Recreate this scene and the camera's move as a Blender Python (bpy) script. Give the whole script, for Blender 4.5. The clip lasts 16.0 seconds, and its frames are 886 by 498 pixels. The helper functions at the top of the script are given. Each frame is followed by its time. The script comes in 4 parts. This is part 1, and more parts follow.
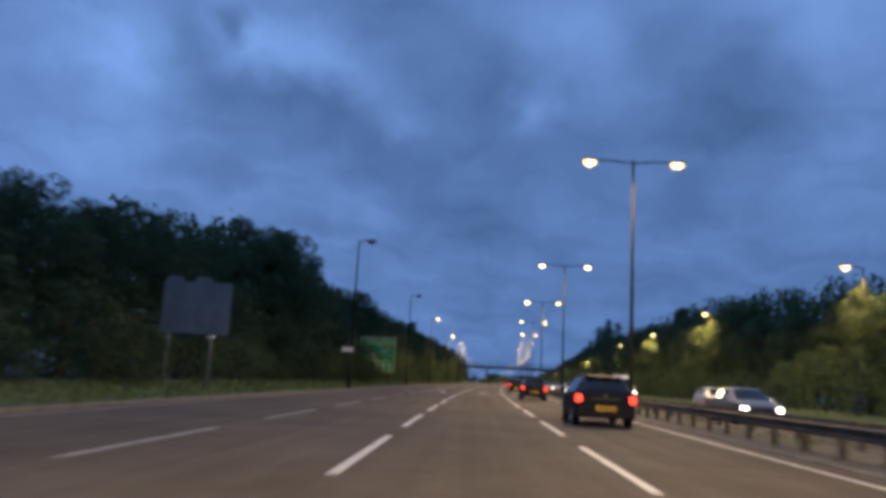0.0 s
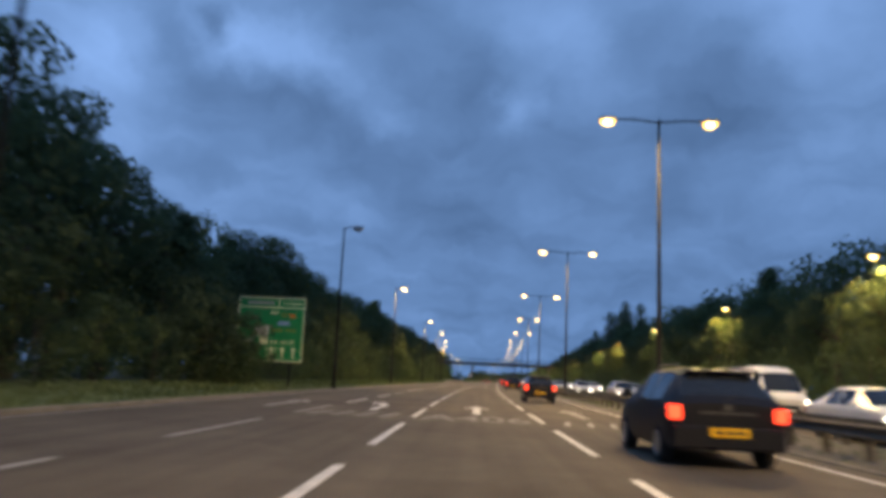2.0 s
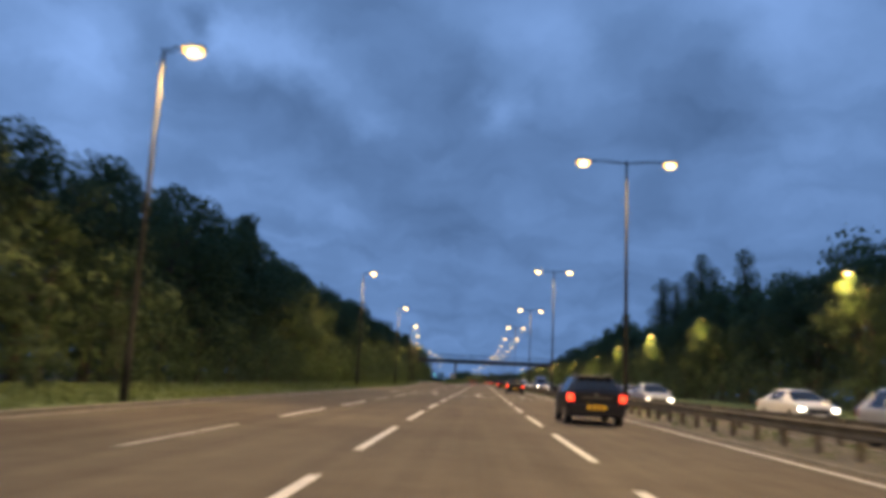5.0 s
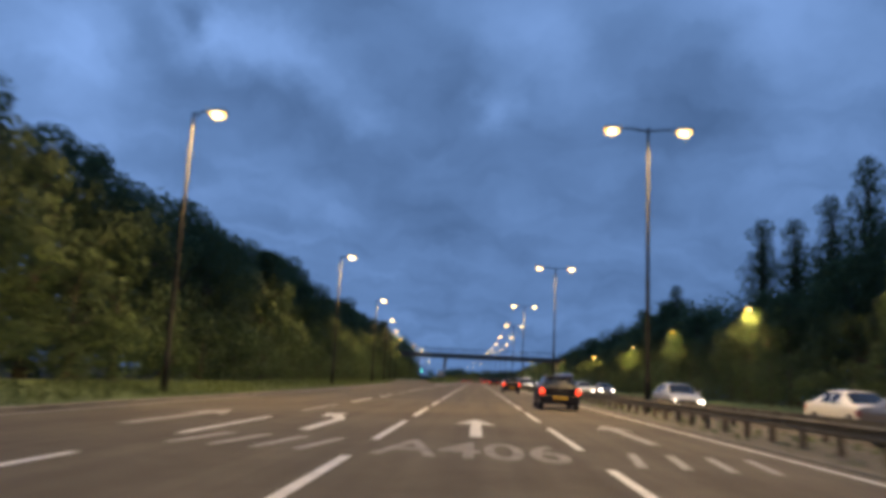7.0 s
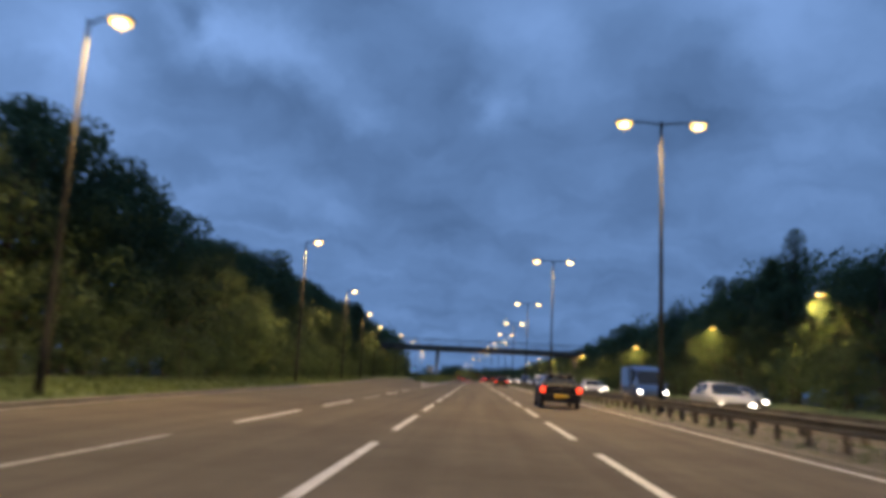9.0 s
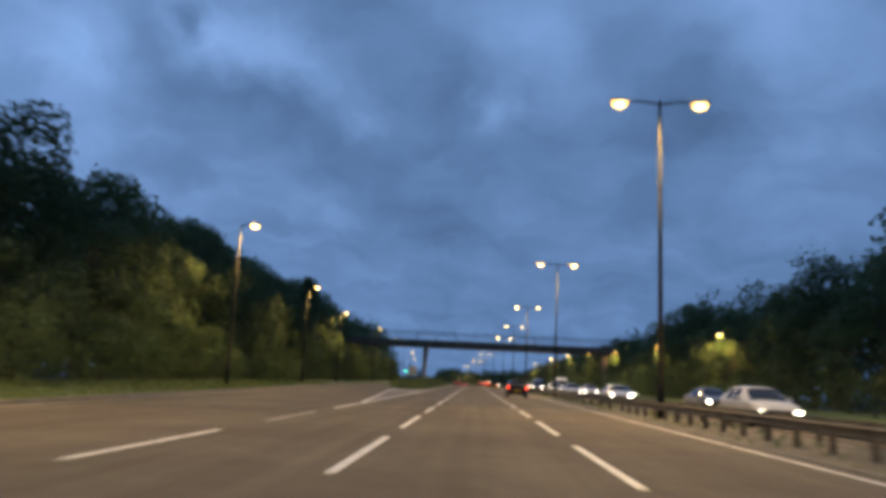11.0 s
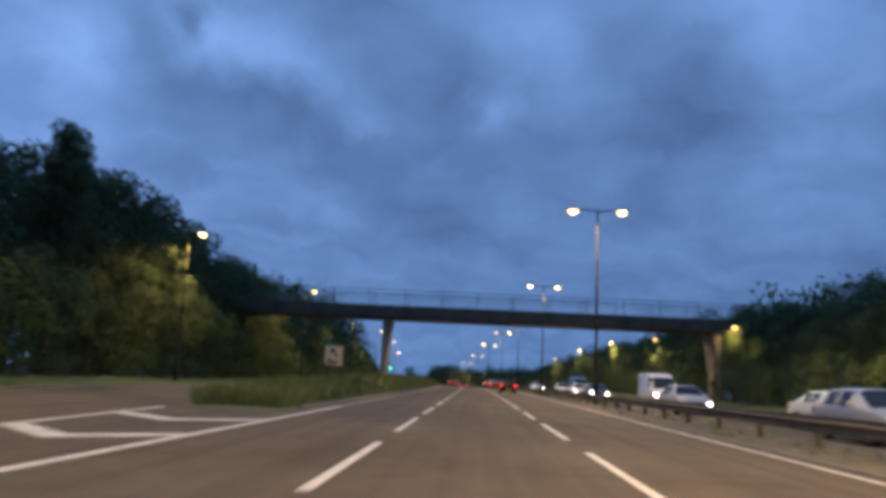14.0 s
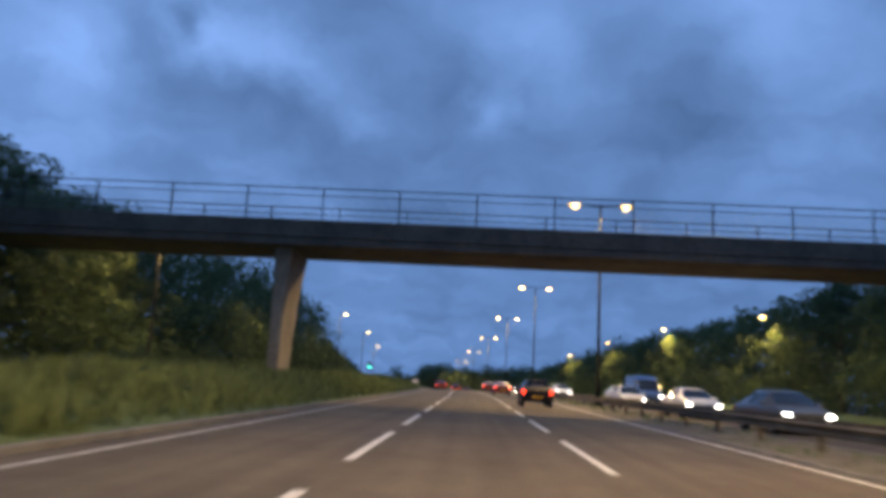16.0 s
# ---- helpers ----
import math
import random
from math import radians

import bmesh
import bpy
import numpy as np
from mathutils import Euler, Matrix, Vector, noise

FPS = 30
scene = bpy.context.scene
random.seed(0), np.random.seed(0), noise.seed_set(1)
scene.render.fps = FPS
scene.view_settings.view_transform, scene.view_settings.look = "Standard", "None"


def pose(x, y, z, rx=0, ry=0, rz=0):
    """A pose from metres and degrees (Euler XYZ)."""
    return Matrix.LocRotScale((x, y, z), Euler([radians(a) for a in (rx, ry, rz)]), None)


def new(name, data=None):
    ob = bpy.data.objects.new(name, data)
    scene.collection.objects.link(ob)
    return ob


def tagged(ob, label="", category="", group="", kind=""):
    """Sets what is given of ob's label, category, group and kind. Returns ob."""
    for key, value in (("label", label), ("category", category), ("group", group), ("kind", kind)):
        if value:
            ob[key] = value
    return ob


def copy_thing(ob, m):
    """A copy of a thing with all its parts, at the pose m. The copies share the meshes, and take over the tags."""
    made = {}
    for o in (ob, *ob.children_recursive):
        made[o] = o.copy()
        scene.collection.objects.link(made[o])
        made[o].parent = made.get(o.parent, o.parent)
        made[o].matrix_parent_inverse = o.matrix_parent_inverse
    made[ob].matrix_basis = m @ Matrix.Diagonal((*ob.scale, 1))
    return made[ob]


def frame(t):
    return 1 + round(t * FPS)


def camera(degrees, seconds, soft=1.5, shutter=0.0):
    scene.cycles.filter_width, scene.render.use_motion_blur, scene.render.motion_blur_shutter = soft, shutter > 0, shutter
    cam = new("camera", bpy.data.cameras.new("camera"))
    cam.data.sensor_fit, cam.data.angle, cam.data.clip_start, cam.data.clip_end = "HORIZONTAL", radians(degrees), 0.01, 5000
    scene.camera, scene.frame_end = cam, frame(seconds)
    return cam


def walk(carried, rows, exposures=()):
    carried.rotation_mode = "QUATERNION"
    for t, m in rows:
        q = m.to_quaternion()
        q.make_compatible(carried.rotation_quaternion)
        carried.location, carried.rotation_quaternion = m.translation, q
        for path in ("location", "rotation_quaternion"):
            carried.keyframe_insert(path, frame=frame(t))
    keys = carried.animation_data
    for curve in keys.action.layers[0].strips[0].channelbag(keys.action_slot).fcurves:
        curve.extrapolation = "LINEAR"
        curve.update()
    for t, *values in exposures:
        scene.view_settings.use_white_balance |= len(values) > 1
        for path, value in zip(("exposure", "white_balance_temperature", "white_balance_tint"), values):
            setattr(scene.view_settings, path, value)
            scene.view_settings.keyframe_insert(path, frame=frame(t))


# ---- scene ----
cam = camera(61.2, 16.0, soft=4.5, shutter=0.5)
PATH = [
    (0.0, 4.213, 0.077, 1.151, 5.33, 9.80, -3.07),
    (0.5, 3.632, 10.344, 1.151, 5.20, 9.86, -2.88),
    (1.0, 3.099, 20.623, 1.151, 5.01, 9.91, -2.99),
    (1.5, 2.620, 30.881, 1.151, 4.66, 9.96, -2.94),
    (2.0, 2.182, 41.149, 1.151, 4.17, 9.72, -2.72),
    (2.5, 1.808, 51.552, 1.151, 3.94, 10.03, -2.76),
    (3.0, 1.487, 62.070, 1.151, 3.80, 9.94, -2.90),
    (3.5, 1.179, 72.644, 1.151, 3.58, 9.93, -2.71),
    (4.0, 0.895, 83.207, 1.151, 3.38, 9.92, -2.65),
    (4.5, 0.659, 93.961, 1.151, 3.18, 9.90, -2.64),
    (5.0, 0.463, 104.983, 1.151, 2.97, 9.88, -2.64),
    (5.5, 0.312, 116.121, 1.151, 2.76, 9.86, -2.63),
    (6.0, 0.208, 127.227, 1.151, 2.55, 9.84, -2.63),
    (6.5, 0.154, 138.149, 1.151, 2.35, 9.82, -2.63),
    (7.0, 0.119, 148.933, 1.151, 2.47, 9.76, -2.81),
    (7.5, 0.068, 159.710, 1.151, 2.53, 10.22, -2.91),
    (8.0, 0.030, 170.456, 1.151, 2.64, 9.88, -2.76),
    (8.5, 0.006, 181.194, 1.151, 2.63, 10.03, -2.62),
    (9.0, -0.050, 191.928, 1.151, 2.38, 9.62, -2.84),
    (9.5, -0.049, 202.625, 1.151, 2.37, 9.90, -2.79),
    (10.0, -0.026, 213.273, 1.151, 2.36, 9.92, -2.74),
    (10.5, -0.003, 223.914, 1.151, 2.35, 9.93, -2.69),
    (11.0, 0.019, 234.592, 1.151, 2.34, 9.94, -2.64),
    (11.5, 0.042, 245.351, 1.151, 2.33, 9.95, -2.59),
    (12.0, 0.069, 256.148, 1.151, 2.27, 9.90, -2.55),
    (12.5, 0.089, 266.976, 1.151, 2.28, 10.08, -2.70),
    (13.0, 0.058, 277.804, 1.151, 2.28, 10.01, -2.75),
    (13.5, 0.043, 288.528, 1.151, 2.37, 9.89, -2.70),
    (14.0, -0.000, 299.101, 1.151, 2.39, 9.90, -2.71),
    (14.5, 0.001, 309.584, 1.151, 2.34, 9.90, -2.74),
    (15.0, -0.021, 320.028, 1.151, 2.17, 10.17, -2.84),
    (15.5, 0.005, 330.500, 1.151, 2.01, 9.84, -2.83),
    (16.0, -0.001, 341.005, 1.151, 2.06, 10.01, -2.89),
]
# the clip's own swings of brightness and warmth as lamps go by: seconds, stops, kelvin, tint
LOOKS = [(0.0, 0, 6580, 10), (0.5, 0.2, 7440, 5), (1.0, 0.28, 7670, 4), (1.5, 0.26, 7090, 7), (2.0, 0.26, 7380, 5), (2.5, 0.24, 7880, 4), (3.0, 0.2, 7380, 5), (3.5, 0.03, 6930, 8), (4.0, 0.2, 7660, 4), 
         (5.2, 0.2, 7160, 7), (6.5, 0.22, 6930, 8), (7.0, 0.12, 7160, 7), (7.5, 0.25, 8100, 7), (8.0, 0.2, 7300, 6), (8.5, 0.04, 6580, 10), (9.0, 0.14, 7300, 6), (10.2, 0.15, 7220, 6), (11.5, 0.17, 7670, 4), 
         (12.0, 0.16, 7160, 7), (12.5, 0.06, 6720, 9), (13.0, 0.14, 7090, 7), (13.5, 0.2, 7670, 4), (14.0, 0.18, 6870, 8), (14.5, 0.03, 6640, 10), (15.0, 0.16, 7050, 7), (15.5, 0.22, 7510, 5), (16.0, 0.3, 6880, 8)]
walk(cam, [(t, pose(x, y, z, 90 + p, r, w)) for t, x, y, z, w, p, r in PATH], LOOKS)

# ---- sky: blue dusk with broken cloud; light also from the street lamps below ----
# cloud masses: direction, angular size, brightness against the mean
CLOUDS = [
    (-0.490, 0.789, 0.372, 0.068, 0.45),
    (-0.355, 0.845, 0.400, 0.040, 0.65),
    (-0.308, 0.867, 0.392, 0.045, 0.75),
    (-0.255, 0.886, 0.388, 0.045, 0.70),
    (-0.200, 0.904, 0.378, 0.040, 0.50),
    (-0.354, 0.840, 0.411, 0.027, -1.00),
    (-0.420, 0.820, 0.389, 0.053, -0.20),
    (-0.370, 0.870, 0.325, 0.098, -0.50),
    (-0.246, 0.909, 0.336, 0.083, -0.60),
    (-0.154, 0.890, 0.430, 0.098, -0.35),
    (0.009, 0.935, 0.354, 0.038, 0.70),
    (0.070, 0.902, 0.427, 0.083, 0.40),
    (0.271, 0.887, 0.374, 0.121, -0.45),
    (0.310, 0.836, 0.453, 0.098, 0.60),
    (0.398, 0.820, 0.412, 0.091, 0.20),
    (-0.055, 0.960, 0.275, 0.151, -0.40),
    (-0.161, 0.927, 0.338, 0.030, 0.40),
    (0.207, 0.877, 0.434, 0.053, 0.20),
    (0.105, 0.939, 0.328, 0.068, -0.30),
    (-0.501, 0.817, 0.286, 0.113, 0.25),
    (0.380, 0.875, 0.301, 0.113, 0.20),
]
world = bpy.data.worlds.new("dusk_sky")
scene.world = world
world.use_nodes = True
WT = world.node_tree
WT.nodes.clear()


def wnode(kind, **inputs):
    nd = WT.nodes.new(kind)
    for k, v in inputs.items():
        nd.inputs[k].default_value = v
    return nd


def wmath(op, a, b, clamp=False):
    nd = WT.nodes.new("ShaderNodeMath")
    nd.operation, nd.use_clamp = op, clamp
    for i, v in enumerate((a, b)):
        if isinstance(v, (int, float)):
            nd.inputs[i].default_value = v
        else:
            WT.links.new(v, nd.inputs[i])
    return nd.outputs[0]


def wvec(op, a, b):
    nd = WT.nodes.new("ShaderNodeVectorMath")
    nd.operation = op
    for i, v in enumerate((a, b)):
        if isinstance(v, tuple):
            nd.inputs[i].default_value = v
        else:
            WT.links.new(v, nd.inputs[i])
    return nd.outputs["Value"] if op == "DISTANCE" else nd.outputs["Vector"]


w_dir = WT.nodes.new("ShaderNodeTexCoord").outputs["Generated"]
w_warp = wnode("ShaderNodeTexNoise", Scale=9.0, Detail=6.0, Roughness=0.6)
WT.links.new(w_dir, w_warp.inputs["Vector"])
w_off = wvec("MULTIPLY", wvec("SUBTRACT", w_warp.outputs["Color"], (0.5, 0.5, 0.5)), (0.12, 0.12, 0.09))
w_bent = wvec("ADD", w_dir, w_off)
w_sum = 0.0
for dx, dy, dz, size, amount in CLOUDS:
    d = wvec("DISTANCE", w_bent, (dx, dy, dz))
    mr = wnode("ShaderNodeMapRange")
    mr.interpolation_type = "SMOOTHSTEP"
    WT.links.new(d, mr.inputs["Value"])
    for k, v in (("From Min", 0.0), ("From Max", size * 1.45), ("To Min", amount), ("To Max", 0.0)):
        mr.inputs[k].default_value = v
    w_sum = wmath("ADD", w_sum, mr.outputs["Result"])
# the cloud layer lies flat overhead: it draws together towards the horizon
w_sep = wnode("ShaderNodeSeparateXYZ")
WT.links.new(w_bent, w_sep.inputs[0])
w_low = wmath("ADD", wmath("MAXIMUM", w_sep.outputs["Z"], 0.0), 0.22)
w_flat = wnode("ShaderNodeCombineXYZ")
WT.links.new(wmath("DIVIDE", w_sep.outputs["X"], w_low), w_flat.inputs["X"])
WT.links.new(wmath("DIVIDE", w_sep.outputs["Y"], w_low), w_flat.inputs["Y"])
w_fine = wnode("ShaderNodeTexNoise", Scale=3.6, Detail=5.0, Roughness=0.48, Distortion=0.4)
WT.links.new(w_flat.outputs["Vector"], w_fine.inputs["Vector"])
w_big = wnode("ShaderNodeTexNoise", Scale=1.7, Detail=4.0, Roughness=0.5)
WT.links.new(w_flat.outputs["Vector"], w_big.inputs["Vector"])
w_sum = wmath("MULTIPLY", w_sum, 0.60)
w_sum = wmath("ADD", w_sum, wmath("MULTIPLY", wmath("SUBTRACT", w_fine.outputs["Fac"], 0.5), 0.74))
w_sum = wmath("ADD", w_sum, wmath("MULTIPLY", wmath("SUBTRACT", w_big.outputs["Fac"], 0.5), 0.30))
w_sum = wmath("ADD", w_sum, wmath("MULTIPLY", wmath("SUBTRACT", w_sep.outputs["Z"], 0.25), 0.30))
w_sum = wmath("SUBTRACT", w_sum, wmath("MULTIPLY", w_sep.outputs["X"], 0.22))
w_sum = wmath("ADD", w_sum, 0.45, True)
w_ramp = WT.nodes.new("ShaderNodeValToRGB")
w_el = w_ramp.color_ramp.elements
w_el[0].position, w_el[0].color = 0.0, (0.053, 0.113, 0.268, 1)
w_el[1].position, w_el[1].color = 1.0, (0.200, 0.372, 0.82, 1)
w_mid = w_el.new(0.45)
w_mid.color = (0.106, 0.212, 0.480, 1)
WT.links.new(w_sum, w_ramp.inputs["Fac"])
w_bg = wnode("ShaderNodeBackground", Strength=1.0)
WT.links.new(w_ramp.outputs["Color"], w_bg.inputs["Color"])
WT.links.new(w_bg.outputs["Background"], WT.nodes.new("ShaderNodeOutputWorld").inputs["Surface"])

LAMP_POWER = 5300.0
LAMP_TINT = (1.0, 0.66, 0.28)


# ---- the line of the road: s along it, u to its right ----
def heading(s):
    return (-(150 - s) / 2600 if s < 150 else 0.0) + (-min(s - 390, 230) / 1900 if s > 390 else 0.0)


def fall(s):
    """How far the road has sunk at s, where it runs downhill beyond the bridge."""
    x = max(0.0, s - 445.0)
    return x * x / 3600 if x < 70 else 1.361 + 0.0389 * (x - 70)


LINE = {200: (0.0, 200.0)}
for i in range(200, 1000):
    a = heading(i + 0.5)
    LINE[i + 1] = (LINE[i][0] + math.sin(a), LINE[i][1] + math.cos(a))
for i in range(200, -150, -1):
    a = heading(i - 0.5)
    LINE[i - 1] = (LINE[i][0] - math.sin(a), LINE[i][1] - math.cos(a))


def at(s, u=0.0, z=0.0):
    i = math.floor(s)
    f, a = s - i, heading(s)
    x = LINE[i][0] * (1 - f) + LINE[i + 1][0] * f
    y = LINE[i][1] * (1 - f) + LINE[i + 1][1] * f
    return Vector((x + u * math.cos(a), y - u * math.sin(a), z - fall(s)))


def spot_at(s, u=0.0, z=0.0, turn=0.0, size=1.0):
    """The pose of a thing that stands at s, u and faces along the road, turned by so many degrees."""
    p = at(s, u, z)
    return Matrix.LocRotScale(p, Euler((0, 0, radians(turn) - heading(s))), (size, size, size))


def lerp(table, s):
    for (s0, v0), (s1, v1) in zip(table, table[1:]):
        if s <= s1:
            return v0 + (v1 - v0) * max(0.0, min(1.0, (s - s0) / (s1 - s0)))
    return table[-1][1]


# ---- materials ----
def mat(name, col, rough=0.8, metal=0.0, vary=0.0, scale=3.0, bump=0.0, bump_scale=40.0, col2=None, island=0.0, rand=0.0, coat=0.0):
    """A surface: two colours mixed by noise at two scales, spots by piece, and fine relief."""
    m = bpy.data.materials.new(name)
    m.use_nodes = True
    nt = m.node_tree
    b = nt.nodes["Principled BSDF"]
    b.inputs["Roughness"].default_value = rough
    b.inputs["Metallic"].default_value = metal
    b.inputs["Coat Weight"].default_value = coat
    b.inputs["Base Color"].default_value = (*col, 1)
    co = nt.nodes.new("ShaderNodeTexCoord").outputs["Object"]
    if vary or col2:
        fac = None
        for k, (sc, wt) in enumerate(((scale, 0.65), (scale * 7.3, 0.35))):
            n = nt.nodes.new("ShaderNodeTexNoise")
            n.inputs["Scale"].default_value, n.inputs["Detail"].default_value = sc, 4
            nt.links.new(co, n.inputs["Vector"])
            mm = nt.nodes.new("ShaderNodeMath")
            mm.operation = "MULTIPLY_ADD"
            nt.links.new(n.outputs["Fac"], mm.inputs[0])
            mm.inputs[1].default_value = wt
            if fac:
                nt.links.new(fac, mm.inputs[2])
            else:
                mm.inputs[2].default_value = 0.0
            fac = mm.outputs[0]
        if island:
            g = nt.nodes.new("ShaderNodeNewGeometry")
            mm = nt.nodes.new("ShaderNodeMath")
            mm.operation = "MULTIPLY_ADD"
            nt.links.new(g.outputs["Random Per Island"], mm.inputs[0])
            mm.inputs[1].default_value = island
            nt.links.new(fac, mm.inputs[2])
            fac = mm.outputs[0]
        if rand:
            g = nt.nodes.new("ShaderNodeObjectInfo")
            mm = nt.nodes.new("ShaderNodeMath")
            mm.operation = "MULTIPLY_ADD"
            nt.links.new(g.outputs["Random"], mm.inputs[0])
            mm.inputs[1].default_value = rand
            nt.links.new(fac, mm.inputs[2])
            fac = mm.outputs[0]
        r = nt.nodes.new("ShaderNodeValToRGB")
        lo = col if col2 else tuple(c * (1 - vary) for c in col)
        hi = col2 if col2 else tuple(min(1, c * (1 + vary)) for c in col)
        r.color_ramp.elements[0].position, r.color_ramp.elements[0].color = 0.36, (*lo, 1)
        r.color_ramp.elements[1].position, r.color_ramp.elements[1].color = 0.64 + island * 0.6 + rand * 0.6, (*hi, 1)
        nt.links.new(fac, r.inputs["Fac"])
        nt.links.new(r.outputs["Color"], b.inputs["Base Color"])
    if bump:
        n = nt.nodes.new("ShaderNodeTexNoise")
        n.inputs["Scale"].default_value, n.inputs["Detail"].default_value = bump_scale, 4
        nt.links.new(co, n.inputs["Vector"])
        bp = nt.nodes.new("ShaderNodeBump")
        bp.inputs["Strength"].default_value, bp.inputs["Distance"].default_value = bump, 0.02
        nt.links.new(n.outputs["Fac"], bp.inputs["Height"])
        nt.links.new(bp.outputs["Normal"], b.inputs["Normal"])
    return m


def glow(name, col, power):
    m = bpy.data.materials.new(name)
    m.use_nodes = True
    b = m.node_tree.nodes["Principled BSDF"]
    b.inputs["Base Color"].default_value = (*col, 1)
    b.inputs["Emission Color"].default_value = (*col, 1)
    b.inputs["Emission Strength"].default_value = power
    return m


def asphalt(name, dark, light):
    """Worn asphalt: streaks along the lanes, patches, fine stones."""
    m = mat(name, dark, 0.85, col2=light, scale=0.25, bump=0.35, bump_scale=70)
    nt = m.node_tree
    nt.nodes["Principled BSDF"].inputs["Specular IOR Level"].default_value = 0.18
    b = nt.nodes["Principled BSDF"]
    ramp = b.inputs["Base Color"].links[0].from_node
    uv = nt.nodes.new("ShaderNodeUVMap")
    mp = nt.nodes.new("ShaderNodeMapping")
    mp.inputs["Scale"].default_value = (1.9, 0.035, 1)
    nt.links.new(uv.outputs["UV"], mp.inputs["Vector"])
    n = nt.nodes.new("ShaderNodeTexNoise")
    n.inputs["Scale"].default_value, n.inputs["Detail"].default_value = 1.0, 5
    nt.links.new(mp.outputs["Vector"], n.inputs["Vector"])
    mix = nt.nodes.new("ShaderNodeMix")
    mix.data_type, mix.blend_type = "RGBA", "MULTIPLY"
    mix.inputs["Factor"].default_value = 0.42
    rr = nt.nodes.new("ShaderNodeValToRGB")
    rr.color_ramp.elements[0].position, rr.color_ramp.elements[0].color = 0.34, (0.55, 0.54, 0.53, 1)
    rr.color_ramp.elements[1].position, rr.color_ramp.elements[1].color = 0.68, (1.25, 1.22, 1.18, 1)
    nt.links.new(n.outputs["Fac"], rr.inputs["Fac"])
    nt.links.new(ramp.outputs["Color"], mix.inputs["A"])
    nt.links.new(rr.outputs["Color"], mix.inputs["B"])
    nt.links.new(mix.outputs["Result"], b.inputs["Base Color"])
    return m


def leafy(name, dark, light):
    """Leaves: matt, letting part of the light through."""
    m = mat(name, dark, 0.8, col2=light, scale=0.35, island=0.10, rand=0.28)
    nt = m.node_tree
    b = nt.nodes["Principled BSDF"]
    b.inputs["Specular IOR Level"].default_value = 0.15
    tr = nt.nodes.new("ShaderNodeBsdfTranslucent")
    nt.links.new(b.inputs["Base Color"].links[0].from_socket, tr.inputs["Color"])
    mix = nt.nodes.new("ShaderNodeMixShader")
    mix.inputs["Fac"].default_value = 0.45
    nt.links.new(b.outputs["BSDF"], mix.inputs[1])
    nt.links.new(tr.outputs["BSDF"], mix.inputs[2])
    nt.links.new(mix.outputs["Shader"], nt.nodes["Material Output"].inputs["Surface"])
    return m


ASPHALT = asphalt("asphalt", (0.088, 0.076, 0.060), (0.140, 0.120, 0.094))
PAINT = mat("road_paint", (0.46, 0.45, 0.42), 0.6, col2=(0.80, 0.79, 0.74), scale=2.2, bump=0.2)
PAINT_FADED = mat("faded_road_paint", (0.115, 0.107, 0.096), 0.7, col2=(0.27, 0.255, 0.23), scale=1.6, bump=0.2)
PAINT_WORN = mat("worn_road_paint", (0.13, 0.12, 0.11), 0.7, col2=(0.45, 0.44, 0.41), scale=2.6, bump=0.2)
GRASS = mat("grass_ground", (0.050, 0.082, 0.024), 0.95, col2=(0.108, 0.152, 0.050), scale=0.7, bump=0.8, bump_scale=18)
BLADE = mat("grass_blades", (0.052, 0.086, 0.024), 0.8, col2=(0.128, 0.168, 0.058), scale=0.6, island=0.4)
EARTH = mat("woodland_floor", (0.022, 0.022, 0.012), 0.95, col2=(0.050, 0.046, 0.026), scale=0.8, bump=0.8, bump_scale=10)
MEDIAN = mat("median_dirt", (0.085, 0.077, 0.056), 0.95, col2=(0.155, 0.138, 0.105), scale=0.9, bump=0.7, bump_scale=25)
KERB = mat("kerb_concrete", (0.11, 0.105, 0.092), 0.9, col2=(0.20, 0.19, 0.165), scale=1.5, bump=0.3)
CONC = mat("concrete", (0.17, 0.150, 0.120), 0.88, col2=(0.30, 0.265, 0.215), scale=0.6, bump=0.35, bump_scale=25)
# darker concrete tone for the deck, edge panels and abutments
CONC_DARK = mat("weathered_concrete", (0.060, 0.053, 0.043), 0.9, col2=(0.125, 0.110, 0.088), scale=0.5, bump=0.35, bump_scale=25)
STEEL = mat("galvanised_steel", (0.20, 0.20, 0.19), 0.5, 0.6, col2=(0.34, 0.335, 0.32), scale=2.0)
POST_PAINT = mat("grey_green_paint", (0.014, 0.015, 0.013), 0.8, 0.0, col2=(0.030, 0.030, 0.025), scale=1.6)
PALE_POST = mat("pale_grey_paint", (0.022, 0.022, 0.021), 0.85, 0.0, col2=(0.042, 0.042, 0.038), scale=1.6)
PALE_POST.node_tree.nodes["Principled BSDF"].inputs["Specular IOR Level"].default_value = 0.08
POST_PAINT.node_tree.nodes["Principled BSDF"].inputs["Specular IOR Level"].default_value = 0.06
RAIL = mat("weathered_rail", (0.050, 0.044, 0.033), 0.85, 0.1, col2=(0.120, 0.108, 0.082), scale=1.8)
BARK = mat("bark", (0.045, 0.036, 0.026), 0.95, col2=(0.10, 0.085, 0.062), scale=3.0, bump=0.8, bump_scale=14)
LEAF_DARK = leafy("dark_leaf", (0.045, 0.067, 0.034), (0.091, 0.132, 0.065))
LEAF_MID = leafy("mid_leaf", (0.056, 0.084, 0.040), (0.100, 0.143, 0.069))
LEAF_LIGHT = leafy("light_leaf", (0.060, 0.092, 0.041), (0.112, 0.162, 0.071))
SIGN_GREEN = mat("sign_green", (0.010, 0.24, 0.075), 0.4, vary=0.15, scale=1.5)
